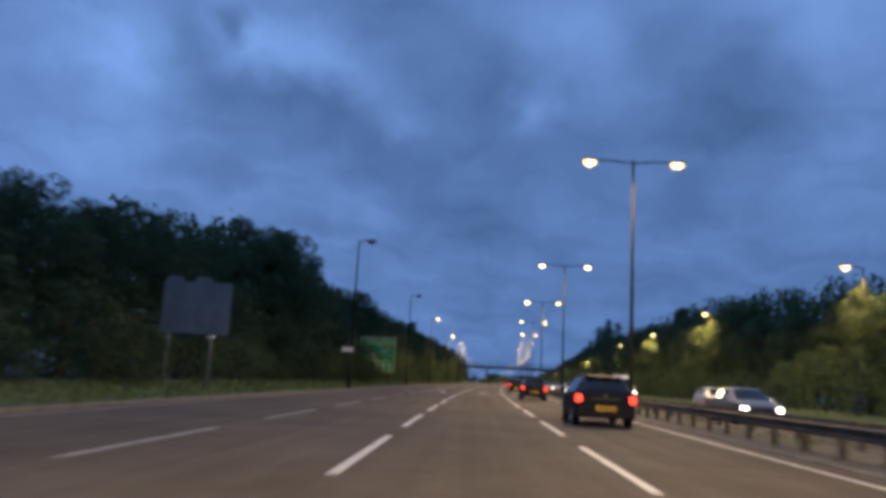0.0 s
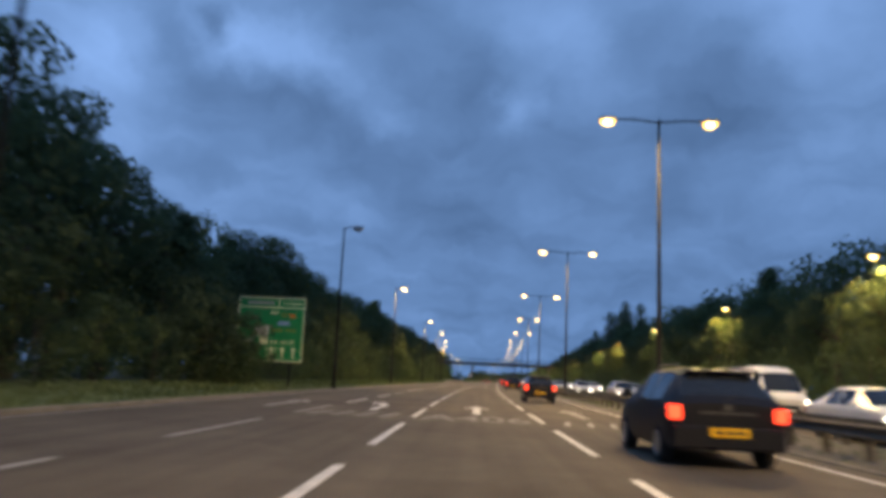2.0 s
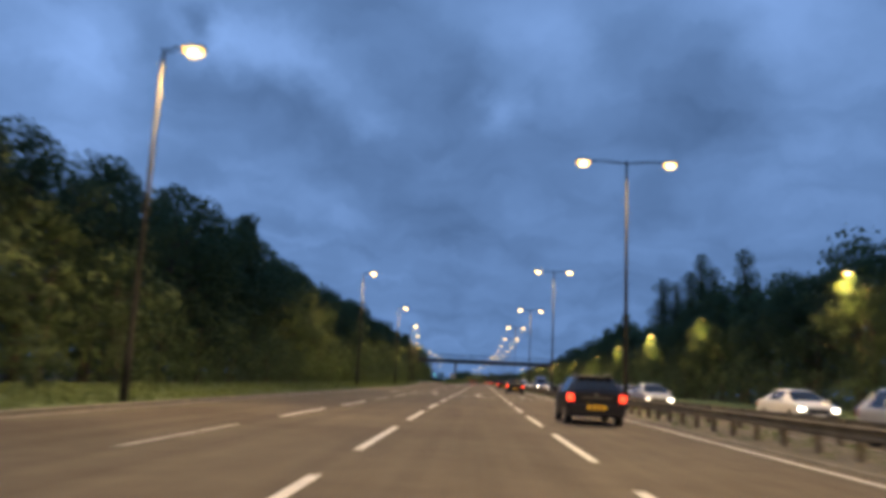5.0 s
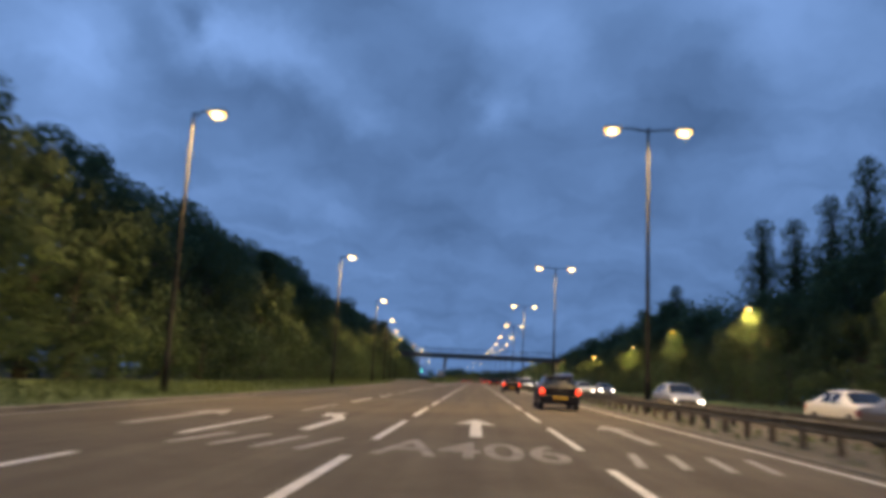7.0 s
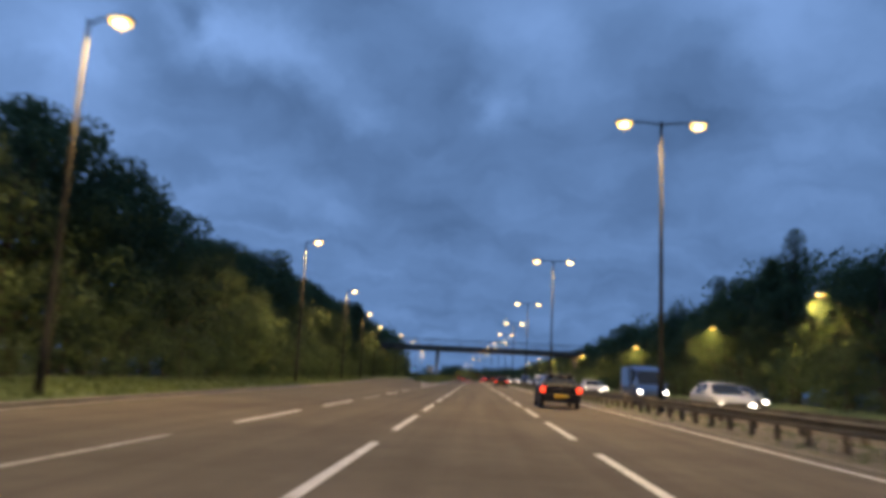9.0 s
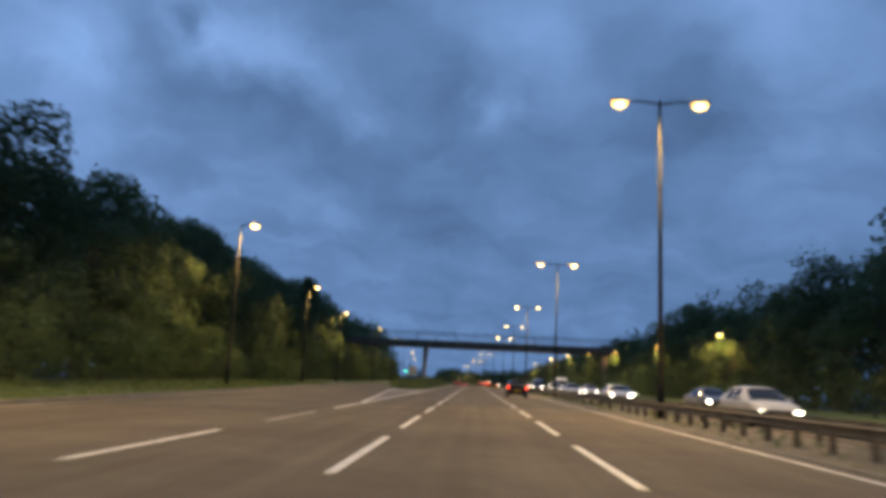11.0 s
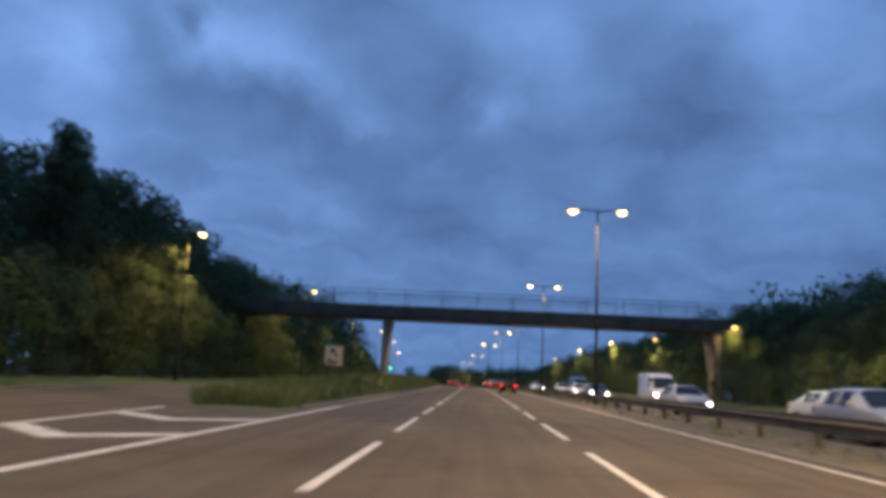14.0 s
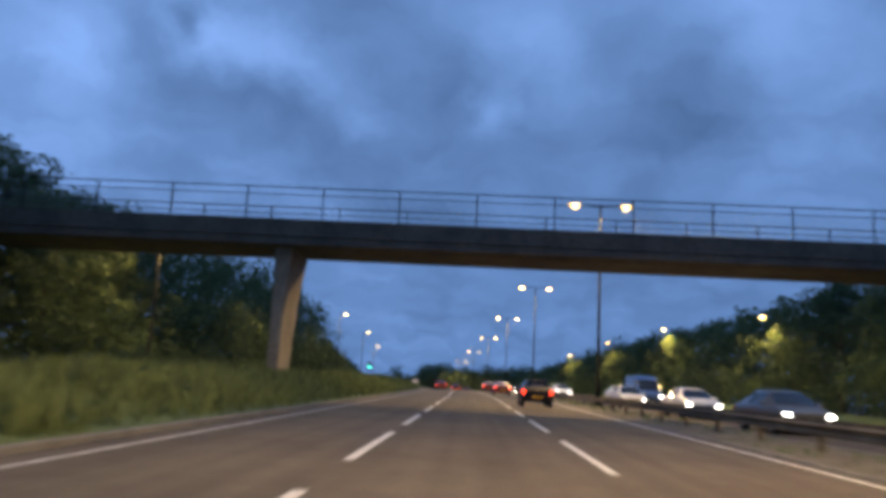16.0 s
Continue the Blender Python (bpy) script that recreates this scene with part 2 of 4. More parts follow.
SIGN_CREAM = mat("sign_cream", (0.80, 0.82, 0.50), 0.45, vary=0.08, scale=1.5)
SIGN_WHITE = mat("sign_white", (0.74, 0.74, 0.68), 0.45, vary=0.06, scale=2)
# pale sign face with the warmth of headlights mixed into its colour
SIGN_PALE = mat("sign_pale_orange", (0.95, 0.68, 0.40), 0.45, vary=0.06, scale=2)
SIGN_ORANGE = mat("sign_orange", (0.75, 0.20, 0.03), 0.45, vary=0.05)
SIGN_GREY = mat("sign_grey", (0.28, 0.32, 0.30), 0.5, vary=0.1, scale=2)
SIGN_OLIVE = mat("sign_olive", (0.17, 0.24, 0.05), 0.5, vary=0.1, scale=2)
SIGN_RED = mat("sign_dark_red", (0.20, 0.035, 0.02), 0.5, vary=0.1)
SIGN_BLUE = mat("sign_pale_blue", (0.26, 0.34, 0.60), 0.45, vary=0.05)
SIGN_BLACK = mat("sign_black", (0.02, 0.02, 0.02), 0.5, vary=0.1)
SIGN_BACK = mat("sign_back_grey", (0.17, 0.18, 0.185), 0.55, 0.3, col2=(0.25, 0.26, 0.265), scale=1.2)
# lit bowl glass; its yellow glow doubles as the halo round the tube
LAMP_HALO_GLASS = glow("lit_lamp_glass", (1.0, 0.66, 0.13), 2.1)
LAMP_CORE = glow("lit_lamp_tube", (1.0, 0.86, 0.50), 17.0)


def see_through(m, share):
    """Lets part of the view pass through a glowing bowl, so its glow reads as a halo."""
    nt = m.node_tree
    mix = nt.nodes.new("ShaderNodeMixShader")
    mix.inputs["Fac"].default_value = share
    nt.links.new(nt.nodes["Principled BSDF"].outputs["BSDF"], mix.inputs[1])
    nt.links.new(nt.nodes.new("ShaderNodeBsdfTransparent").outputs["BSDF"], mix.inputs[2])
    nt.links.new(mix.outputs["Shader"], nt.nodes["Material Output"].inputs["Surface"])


see_through(LAMP_HALO_GLASS, 0.5)
LAMP_OFF = mat("unlit_lamp_glass", (0.25, 0.26, 0.27), 0.2)
HEAD_ON = glow("lit_headlight", (1.0, 0.95, 0.84), 15.0)
TAIL_ON = glow("lit_tail_light", (1.0, 0.055, 0.025), 3.2)
BRAKE_ON = glow("lit_brake_light", (1.0, 0.08, 0.05), 3.2)
GREEN_ON = glow("lit_green_signal", (0.05, 1.0, 0.62), 7.0)
RED_OFF = mat("unlit_signal_lens", (0.06, 0.02, 0.015), 0.3)
PLATE = mat("yellow_plate", (0.95, 0.56, 0.02), 0.4, vary=0.05)
TYRE = mat("tyre_rubber", (0.018, 0.018, 0.018), 0.85, vary=0.2, scale=8)
RIM = mat("alloy_rim", (0.32, 0.32, 0.33), 0.35, 0.8, vary=0.1)
CHROME = mat("chrome_strip", (0.12, 0.12, 0.12), 0.45, 0.9, vary=0.05)
TRIM = mat("black_plastic", (0.02, 0.02, 0.02), 0.6, vary=0.2)
CAR_GLASS = mat("dark_car_glass", (0.015, 0.018, 0.022), 0.08, vary=0.1)


def car_paint(name, col):
    return mat(name, col, 0.32, 0.25, vary=0.08, scale=1.5, coat=0.6)


# ---- mesh helpers ----
class Shape:
    """Points and faces that become one mesh."""

    def __init__(self):
        self.v, self.f, self.n = [], [], None

    def face_list(self, pts, faces):
        k = len(self.v)
        self.v += [tuple(p) for p in pts]
        self.f += [tuple(k + i for i in f) for f in faces]
        return self

    def box(self, x0, x1, y0, y1, z0, z1, bevel=0.0):
        c = bevel
        if not c:
            pts = [(x, y, z) for z in (z0, z1) for x, y in ((x0, y0), (x1, y0), (x1, y1), (x0, y1))]
            return self.face_list(pts, [(3, 2, 1, 0), (4, 5, 6, 7), (0, 1, 5, 4), (1, 2, 6, 5), (2, 3, 7, 6), (3, 0, 4, 7)])
        rows = []
        for z, d in ((z0, c), (z0 + c, 0), (z1 - c, 0), (z1, c)):
            rows.append([(x0 + c + d, y0 + d, z), (x1 - c - d, y0 + d, z), (x1 - d, y0 + c + d, z), (x1 - d, y1 - c - d, z),
                         (x1 - c - d, y1 - d, z), (x0 + c + d, y1 - d, z), (x0 + d, y1 - c - d, z), (x0 + d, y0 + c + d, z)])
        return self.loft(rows)

    def loft(self, rings, caps=True):
        n = len(rings[0])
        fs = [(r * n + i, r * n + (i + 1) % n, (r + 1) * n + (i + 1) % n, (r + 1) * n + i) for r in range(len(rings) - 1) for i in range(n)]
        if caps:
            fs += [tuple(range(n - 1, -1, -1)), tuple((len(rings) - 1) * n + i for i in range(n))]
        return self.face_list([p for r in rings for p in r], fs)

    def tube(self, path, radii, sides=8):
        rings = []
        for k, p in enumerate(path):
            p = Vector(p)
            d = (Vector(path[min(k + 1, len(path) - 1)]) - Vector(path[max(k - 1, 0)])).normalized()
            a = d.cross(Vector((0.31, 0.95, 0.05)) if abs(d.y) < 0.9 else Vector((1, 0, 0.1))).normalized()
            b = d.cross(a)
            r = radii[k] if isinstance(radii, (list, tuple)) else radii
            rings.append([p + a * (r * math.cos(6.2832 * i / sides)) + b * (r * math.sin(6.2832 * i / sides)) for i in range(sides)])
        return self.loft(rings)

    def disc_x(self, x0, x1, y, z, r, sides=20):
        """A round drum whose axle lies across."""
        return self.loft([[(x, y + q * math.cos(6.2832 * i / sides), z + q * math.sin(6.2832 * i / sides)) for i in range(sides)]
                          for x, q in ((x0, r * 0.93), (x0 + 0.02, r), (x1 - 0.02, r), (x1, r * 0.93))])

    def mesh(self, name, material, smooth=False):
        me = bpy.data.meshes.new(name)
        me.from_pydata(self.v, [], self.f)
        me.materials.append(material)
        if self.n is not None:
            me.polygons.foreach_set("use_smooth", [True] * len(me.polygons))
            me.normals_split_custom_set_from_vertices(self.n)
            return me
        bm = bmesh.new()
        bm.from_mesh(me)
        bmesh.ops.recalc_face_normals(bm, faces=bm.faces)
        bm.to_mesh(me)
        bm.free()
        if smooth:
            for p in me.polygons:
                p.use_smooth = True
        return me


def part(name, shape, material, parent=None, label="", smooth=False):
    """One mesh object, under a thing or under a part."""
    ob = new(name, shape.mesh(name, material, smooth) if isinstance(shape, Shape) else shape)
    if parent:
        ob.parent = parent
    if label:
        ob["label"] = label
    return ob


def thing(name, label, category, group="", m=None, kind=""):
    ob = tagged(new(name), label, category, group, kind)
    ob.empty_display_size = 0.3
    if m is not None:
        ob.matrix_basis = m
    return ob


def strip(name, left, right, s0, s1, z, material, step=4.0, thick=0.0, crown=None):
    """A sheet that follows the road between two lines, with a skirt of the given depth."""
    pts, faces, uvs = [], [], []
    n = max(1, round((s1 - s0) / step))
    cols = 6
    for i in range(n + 1):
        s = s0 + (s1 - s0) * i / n
        a = left(s) if callable(left) else left
        b = right(s) if callable(right) else right
        for j in range(cols + 1):
            u = a + (b - a) * j / cols
            zz = z + (crown(s, u, j / cols) if crown else 0.0)
            pts.append(at(s, u, zz))
            uvs.append((u, s))
    w = cols + 1
    for i in range(n):
        for j in range(cols):
            faces.append((i * w + j, i * w + j + 1, (i + 1) * w + j + 1, (i + 1) * w + j))
    if thick:
        edge = [i * w for i in range(n + 1)] + [n * w + j for j in range(1, w)] + [i * w + cols for i in range(n - 1, -1, -1)] + [j for j in range(cols - 1, 0, -1)]
        k = len(pts)
        pts += [(pts[e][0], pts[e][1], pts[e][2] - thick) for e in edge]
        uvs += [uvs[e] for e in edge]
        m = len(edge)
        faces += [(edge[i], k + i, k + (i + 1) % m, edge[(i + 1) % m]) for i in range(m)]
    me = bpy.data.meshes.new(name)
    me.from_pydata([tuple(p) for p in pts], [], faces)
    me.materials.append(material)
    layer = me.uv_layers.new(name="along")
    for lp in me.loops:
        layer.data[lp.index].uv = uvs[lp.vertex_index]
    bm = bmesh.new()
    bm.from_mesh(me)
    bmesh.ops.recalc_face_normals(bm, faces=bm.faces)
    bm.to_mesh(me)
    bm.free()
    return new(name, me)


# ---- ground, carriageways, verges ----
S0, S1 = -60, 760
ROAD_LEFT = [(-60, -9.2), (60, -9.3), (170, -9.6), (200, -9.9), (250, -12.0), (275, -13.6), (292, -15.0), (310, -17.0), (350, -18.8), (420, -18.3), (760, -17.5)]
ISLAND_OUT = [(322, -8.9), (335, -11.0), (349, -12.7), (380, -13.6), (420, -13.2), (760, -12.5)]
MOUND = [(322, 0.0), (328, 0.20), (340, 0.42), (360, 0.74), (400, 0.85), (760, 0.85)]
SLIP_LINE = [(268, -4.95), (288, -6.4), (300, -7.4), (312, -8.3), (321, -9.0)]


def road_left(s):
    return lerp(ROAD_LEFT, s)


ground = tagged(part("ground", Shape().loft([[(-1800, y, -30), (-1800, y, -0.10 - fall(min(y, 780))), (1800, y, -0.10 - fall(min(y, 780))), (1800, y, -30)] for y in (-600, 200, 440, 452, 464, 476, 488, 500, 515, 600, 780, 3200)]), EARTH), "dark earth and rough grass under the woods", "ground", kind="structure")
road = tagged(strip("road", road_left, 6.14, S0, S1, 0.0, ASPHALT, thick=0.3), "worn grey asphalt carriageway with white lane markings", "road", kind="structure")
oncoming_road = tagged(strip("road_oncoming", 8.9, 20.4, S0, S1, -0.02, ASPHALT, thick=0.3), "worn asphalt carriageway of the oncoming traffic", "road", kind="structure")
median = tagged(strip("median", 6.27, 8.78, S0, S1, 0.04, MEDIAN, thick=0.3, crown=lambda s, u, j: 0.10 * math.sin(math.pi * j)), "bare brown dirt and thin grass of the central strip", "median", kind="structure")
verge = tagged(strip("verge", lambda s: road_left(s) - 5.5, lambda s: road_left(s) - 0.17, S0, S1, 0.06, GRASS, thick=0.3,
                     crown=lambda s, u, j: 0.35 * (1 - j) ** 1.5 + 0.05 * noise.noise((u, s * 0.5, 0))), "mown green grass verge beside the road", "verge", kind="structure")
verge_far = tagged(strip("verge_far", 20.6, 25.5, S0, S1, 0.03, GRASS, thick=0.3, crown=lambda s, u, j: 0.3 * j), "rough grass verge along the oncoming carriageway", "verge", kind="structure")
island = tagged(strip("grass_island", lambda s: lerp(ISLAND_OUT, s), -5.75, 322, S1, 0.05, GRASS, thick=0.25,
                      crown=lambda s, u, j: lerp(MOUND, s) * math.sin(math.pi * j) ** 1.15 - 0.047 * max(0.0, 1 - (s - 322) / 5)), "raised island of rough grass between road and slip road", "verge", kind="structure")


def kerb(name, line, s0, s1, width=0.15, side=-1, top=0.11):
    sh = Shape()
    n = round((s1 - s0) / 4)
    rings = []
    for i in range(n + 1):
        s = s0 + (s1 - s0) * i / n
        u = line(s)
        rings.append([at(s, u, -0.1), at(s, u, top - 0.025), at(s, u + side * 0.03, top), at(s, u + side * width, top), at(s, u + side * width, -0.1)])
    sh.loft(rings)
    return tagged(part(name, sh, KERB), "low grey concrete kerb", "kerb", kind="structure")


kerb("kerb_left", lambda s: road_left(s), S0, S1)
kerb("kerb_median", lambda s: 6.14, S0, S1, 0.11, 1, 0.045)
kerb("kerb_oncoming", lambda s: 8.9, S0, S1, 0.11, -1, 0.06)
kerb("kerb_island", lambda s: -5.58, 324, S1, 0.15, -1)


# ---- street lamps ----
def lamp_light(name, s, u, z, power=LAMP_POWER, tint=LAMP_TINT):
    d = bpy.data.lights.new(name, "SPOT")
    d.energy, d.color, d.spot_size, d.spot_blend, d.shadow_soft_size = power, tint, radians(164), 0.40, 0.25
    ob = new(name, d)
    ob.matrix_basis = Matrix.Translation(at(s, u, z - 0.22))
    return ob


def lantern(side, x, z, lit):
    """Body and glass of a lantern that points to one side."""
    body, glass = Shape(), Shape()
    a, b = (x - 0.40, x + 0.40)
    rings = []
    for f, w, h in ((0, 0.06, 0.04), (0.1, 0.17, 0.08), (0.6, 0.18, 0.12), (0.92, 0.17, 0.10), (1, 0.10, 0.05)):
        xx = (b - f * (b - a)) if side < 0 else (a + f * (b - a))
        rings.append([(xx, -w, z), (xx, -w * 0.7, z + h), (xx, w * 0.7, z + h), (xx, w, z)])
    body.loft(rings)
    rings = []
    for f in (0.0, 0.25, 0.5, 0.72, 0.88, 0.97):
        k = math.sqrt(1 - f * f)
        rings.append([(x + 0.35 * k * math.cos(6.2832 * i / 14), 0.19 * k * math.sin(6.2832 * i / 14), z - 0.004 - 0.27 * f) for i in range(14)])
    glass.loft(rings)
    tube = Shape().tube([(x - 0.17, 0, z - 0.10), (x - 0.13, 0, z - 0.10), (x + 0.13, 0, z - 0.10), (x + 0.17, 0, z - 0.10)], [0.05, 0.085, 0.085, 0.05], 10)
    return body, glass, tube


def column(sh, h, r0, r1):
    sh.tube([(0, 0, -0.2), (0, 0, 1.6), (0, 0, 1.65), (0, 0, h * 0.5), (0, 0, h)], [r0 * 1.25, r0 * 1.25, r0, (r0 + r1) / 2, r1], 12)
    return sh


def twin_lamp(reach, h):
    base = thing("street_lamp", "tall steel street lamp with two lit lanterns on the median", "street lamp", "lamps on the central strip")
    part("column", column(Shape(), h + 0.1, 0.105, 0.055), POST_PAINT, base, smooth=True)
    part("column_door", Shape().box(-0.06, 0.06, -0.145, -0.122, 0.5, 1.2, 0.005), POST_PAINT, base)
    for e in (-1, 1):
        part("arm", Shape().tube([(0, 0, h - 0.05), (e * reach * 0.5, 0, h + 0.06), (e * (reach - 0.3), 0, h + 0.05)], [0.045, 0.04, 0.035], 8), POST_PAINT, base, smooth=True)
        body, glass, tube = lantern(e, e * reach, h, True)
        lb = part("lantern", body, STEEL, base)
        part("glass", glass, LAMP_HALO_GLASS, lb, "glowing warm lamp glass")
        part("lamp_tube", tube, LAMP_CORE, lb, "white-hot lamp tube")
    return base


# the first two lamps are never in view, added to brighten the road's start
MEDIAN_LAMPS = [(-34.0, 7.4), (1.8, 7.4), (37.4, 7.44), (72.6, 7.59), (107.0, 7.55), (142.5, 7.43), (181.5, 7.38), (223.8, 7.67), (263.6, 7.05), (305.8, 7.55), (347.5, 7.62), (387.3, 7.7), (429.0, 7.6), (470.0, 7.6), (511.0, 7.6), (552.0, 7.6), (594.0, 7.6)]
wide = narrow = None
for s, u in MEDIAN_LAMPS:
    reach = 2.2 if s < 160 else 1.6
    src = wide if s < 160 else narrow
    ob = copy_thing(src, spot_at(s, u, 0.05)) if src else twin_lamp(reach, 12.48)
    if src is None:
        ob.matrix_basis = spot_at(s, u, 0.05)
        if s < 160:
            wide = ob
        else:
            narrow = ob
    for e in (-1, 1):
        lamp_light("street_lamp_light", s, u + e * reach, 12.35)


def single_lamp(name, label, h, reach, lit, group):
    base = thing(name, label, "street lamp", group)
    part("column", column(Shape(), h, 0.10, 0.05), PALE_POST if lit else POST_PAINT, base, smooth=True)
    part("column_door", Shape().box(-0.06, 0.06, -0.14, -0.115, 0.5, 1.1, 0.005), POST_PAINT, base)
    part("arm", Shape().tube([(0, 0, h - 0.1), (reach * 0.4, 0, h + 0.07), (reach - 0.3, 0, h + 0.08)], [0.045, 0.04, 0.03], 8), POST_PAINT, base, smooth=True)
    body, glass, tube = lantern(1, reach, h + 0.03, lit)
    lb = part("lantern", body, STEEL, base)
    part("glass", glass, LAMP_HALO_GLASS if lit else LAMP_OFF, lb, "glowing warm lamp glass" if lit else "unlit grey lamp glass")
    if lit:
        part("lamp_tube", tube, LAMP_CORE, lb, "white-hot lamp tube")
    return base


LEFT_LAMPS = [(55.0, -9.5, 0), (91.5, -9.44, 0), (126.8, -9.1, 1), (176.8, -10.5, 1), (212.2, -10.93, 1), (249.3, -12.7, 1), (284.4, -15.4, 1), (319.6, -18.4, 1),
              (353.2, -20.7, 1), (388.9, -19.8, 1), (425.0, -19.6, 1), (461.0, -19.0, 1), (497.0, -18.6, 1), (533.0, -18.4, 1)]
lit_src = dark_src = None
for s, u, lit in LEFT_LAMPS:
    m = spot_at(s, u - 0.95 if lit else u, 0.0)
    if lit:
        lit_src = copy_thing(lit_src, m) if lit_src else single_lamp("street_lamp", "grey steel street lamp with one lit lantern on the grass verge", 11.0, 0.95, True, "lamps along the verge")
        lit_src.matrix_basis = m
        lamp_light("street_lamp_light", s, u, 10.9, LAMP_POWER * (1.0 if s < 300 else 0.75))
    else:
        dark_src = copy_thing(dark_src, m) if dark_src else single_lamp("street_lamp", "grey steel street lamp, unlit, on the grass verge", 11.0, 0.95, False, "lamps along the verge")
        dark_src.matrix_basis = m

FAR_LAMPS = [(55, 10.6), (91.5, 10.4), (123.0, 9.8), (159.0, 9.9), (195, 9.5), (222.0, 9.1), (250.0, 8.7), (276.0, 7.8), (316.0, 7.3), (343.0, 7.3), (376.0, 7.8), (409.0, 8.3), (441.0, 9.4), (475, 9.6), (510, 9.6)]
for s, h in FAR_LAMPS:
    base = single_lamp("street_lamp", "grey street lamp with a lit lantern among the trees", h, 1.2, True, "lamps along the oncoming carriageway")
    base.matrix_basis = spot_at(s, 27.2, 0.0, 180)
    lamp_light("street_lamp_light", s, 26.0, h - 0.1, LAMP_POWER * 0.65)

# ---- crash barrier ----
barrier = thing("crash_barrier", "weathered steel crash barrier on short posts along the central strip", "crash barrier")


def barrier_u(s):
    return lerp([(S0, 6.6), (150, 6.65), (260, 6.8), (320, 7.0), (S1, 7.0)], s)


beam_profile = [(0.0, 0.45), (-0.07, 0.48), (-0.07, 0.51), (-0.015, 0.555), (-0.015, 0.595), (-0.07, 0.64), (-0.07, 0.67), (0.0, 0.70), (0.012, 0.70), (0.012, 0.45)]
far_barrier = thing("crash_barrier", "weathered steel crash barrier facing the oncoming carriageway", "crash barrier")
for run, gap, e in ((barrier, 0.0, 1), (far_barrier, 1.72, -1)):
    for k in range(0, 41):
        s = -40 + k * 16.0
        rings = []
        for i in range(5):
            ss = s + i * 3.99
            rings.append([at(ss, barrier_u(ss) + gap + e * x, z) for x, z in beam_profile])
        part("rail", Shape().loft(rings), RAIL, run)
post_mesh = Shape().box(-0.06, 0.06, -0.05, 0.05, -0.25, 0.62, 0.008).box(-0.09, -0.06, -0.06, 0.06, 0.45, 0.64).mesh("post", RAIL)
s = -40.0
while s < 430:
    ob = part("post", post_mesh, RAIL, barrier)
    ob.matrix_basis = spot_at(s, barrier_u(s) + 0.10, 0.06)
    if round(s * 10) % 32 == 0:
        ob = part("post", post_mesh, RAIL, far_barrier)
        ob.matrix_basis = spot_at(s + 0.8, barrier_u(s) + 1.62, 0.06, 180)
    s += 1.6 if s < 270 else 3.2


# ---- footbridge ----
BR = 376.0
bridge = thing("footbridge", "grey concrete footbridge with steel railings over the road", "bridge", m=spot_at(BR, 0, 0))
rings = []
for x in [-40 + 5 * i for i in range(19)]:
    rings.append([(x, 0.0, 7.25), (x, 0.0, 8.42), (x, 0.45, 8.42), (x, 0.45, 8.15), (x, 4.25, 8.15), (x, 4.25, 8.42), (x, 4.7, 8.42), (x, 4.7, 7.25), (x, 4.0, 7.12), (x, 0.7, 7.12)])
part("deck", Shape().loft(rings), CONC_DARK, bridge, "dark concrete deck")
for y in (-0.06, 4.7):
    for k in range(20):
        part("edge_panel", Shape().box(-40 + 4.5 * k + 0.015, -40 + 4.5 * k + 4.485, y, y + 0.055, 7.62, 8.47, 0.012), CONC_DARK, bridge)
for side, off in ((1, 0.0), (-1, 15.0)):
    rings = []
    for z, xl, xr, y0, y1 in ((-0.3, -9.84, -9.36, 1.15, 3.5), (3.0, -9.82, -9.24, 1.05, 3.6), (5.6, -9.79, -9.08, 0.85, 3.85), (7.24, -9.76, -8.90, 0.55, 4.15)):
        xa, xb = sorted((side * xl + off, side * xr + off))
        rings.append([(xa, y0 + 0.06, z), (xa + 0.06, y0, z), (xb - 0.06, y0, z), (xb, y0 + 0.06, z), (xb, y1 - 0.06, z), (xb - 0.06, y1, z), (xa + 0.06, y1, z), (xa, y1 - 0.06, z)])
    part("pier", Shape().loft(rings), CONC, bridge, "tapering concrete pier")
for x0, x1 in ((-46, -39.9), (49.9, 56)):
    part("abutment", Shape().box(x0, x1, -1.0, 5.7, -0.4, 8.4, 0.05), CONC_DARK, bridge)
for y in (0.16, 4.54):
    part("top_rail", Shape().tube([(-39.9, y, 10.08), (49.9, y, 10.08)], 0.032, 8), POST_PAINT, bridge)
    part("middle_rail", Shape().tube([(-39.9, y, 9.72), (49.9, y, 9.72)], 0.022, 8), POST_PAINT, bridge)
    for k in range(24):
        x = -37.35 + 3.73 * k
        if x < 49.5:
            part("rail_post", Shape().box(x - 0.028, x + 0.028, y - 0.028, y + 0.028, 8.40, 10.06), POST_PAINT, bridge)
    sh = Shape()
    for k in range(560):
        x = -39.5 + 0.16 * k
        sh.box(x - 0.006, x + 0.006, y - 0.006, y + 0.006, 8.42, 9.70)
    tagged(part("infill", sh, STEEL, bridge, "thin upright infill bars"), kind="stuff")


# ---- signs ----
def back_frame(base, u0, u1, z0, z1, posts, post_w=0.09):
    for u in posts:
        part("post", Shape().box(u - post_w, u + post_w, 0.05, 0.05 + 2 * post_w, -0.3, z1 - 0.1, 0.01), PALE_POST, base)
    for z in (z0 + 0.4, z1 - 0.4):
        part("brace", Shape().box(u0 + 0.1, u1 - 0.1, 0.012, 0.05, z - 0.04, z + 0.04), STEEL, base)


def flat(base, name, u0, u1, z0, z1, material, lift=0.0, parent=None):
    return part(name, Shape().box(u0, u1, -0.004 - lift, 0.0 - lift + 0.002, z0, z1), material, parent or base)


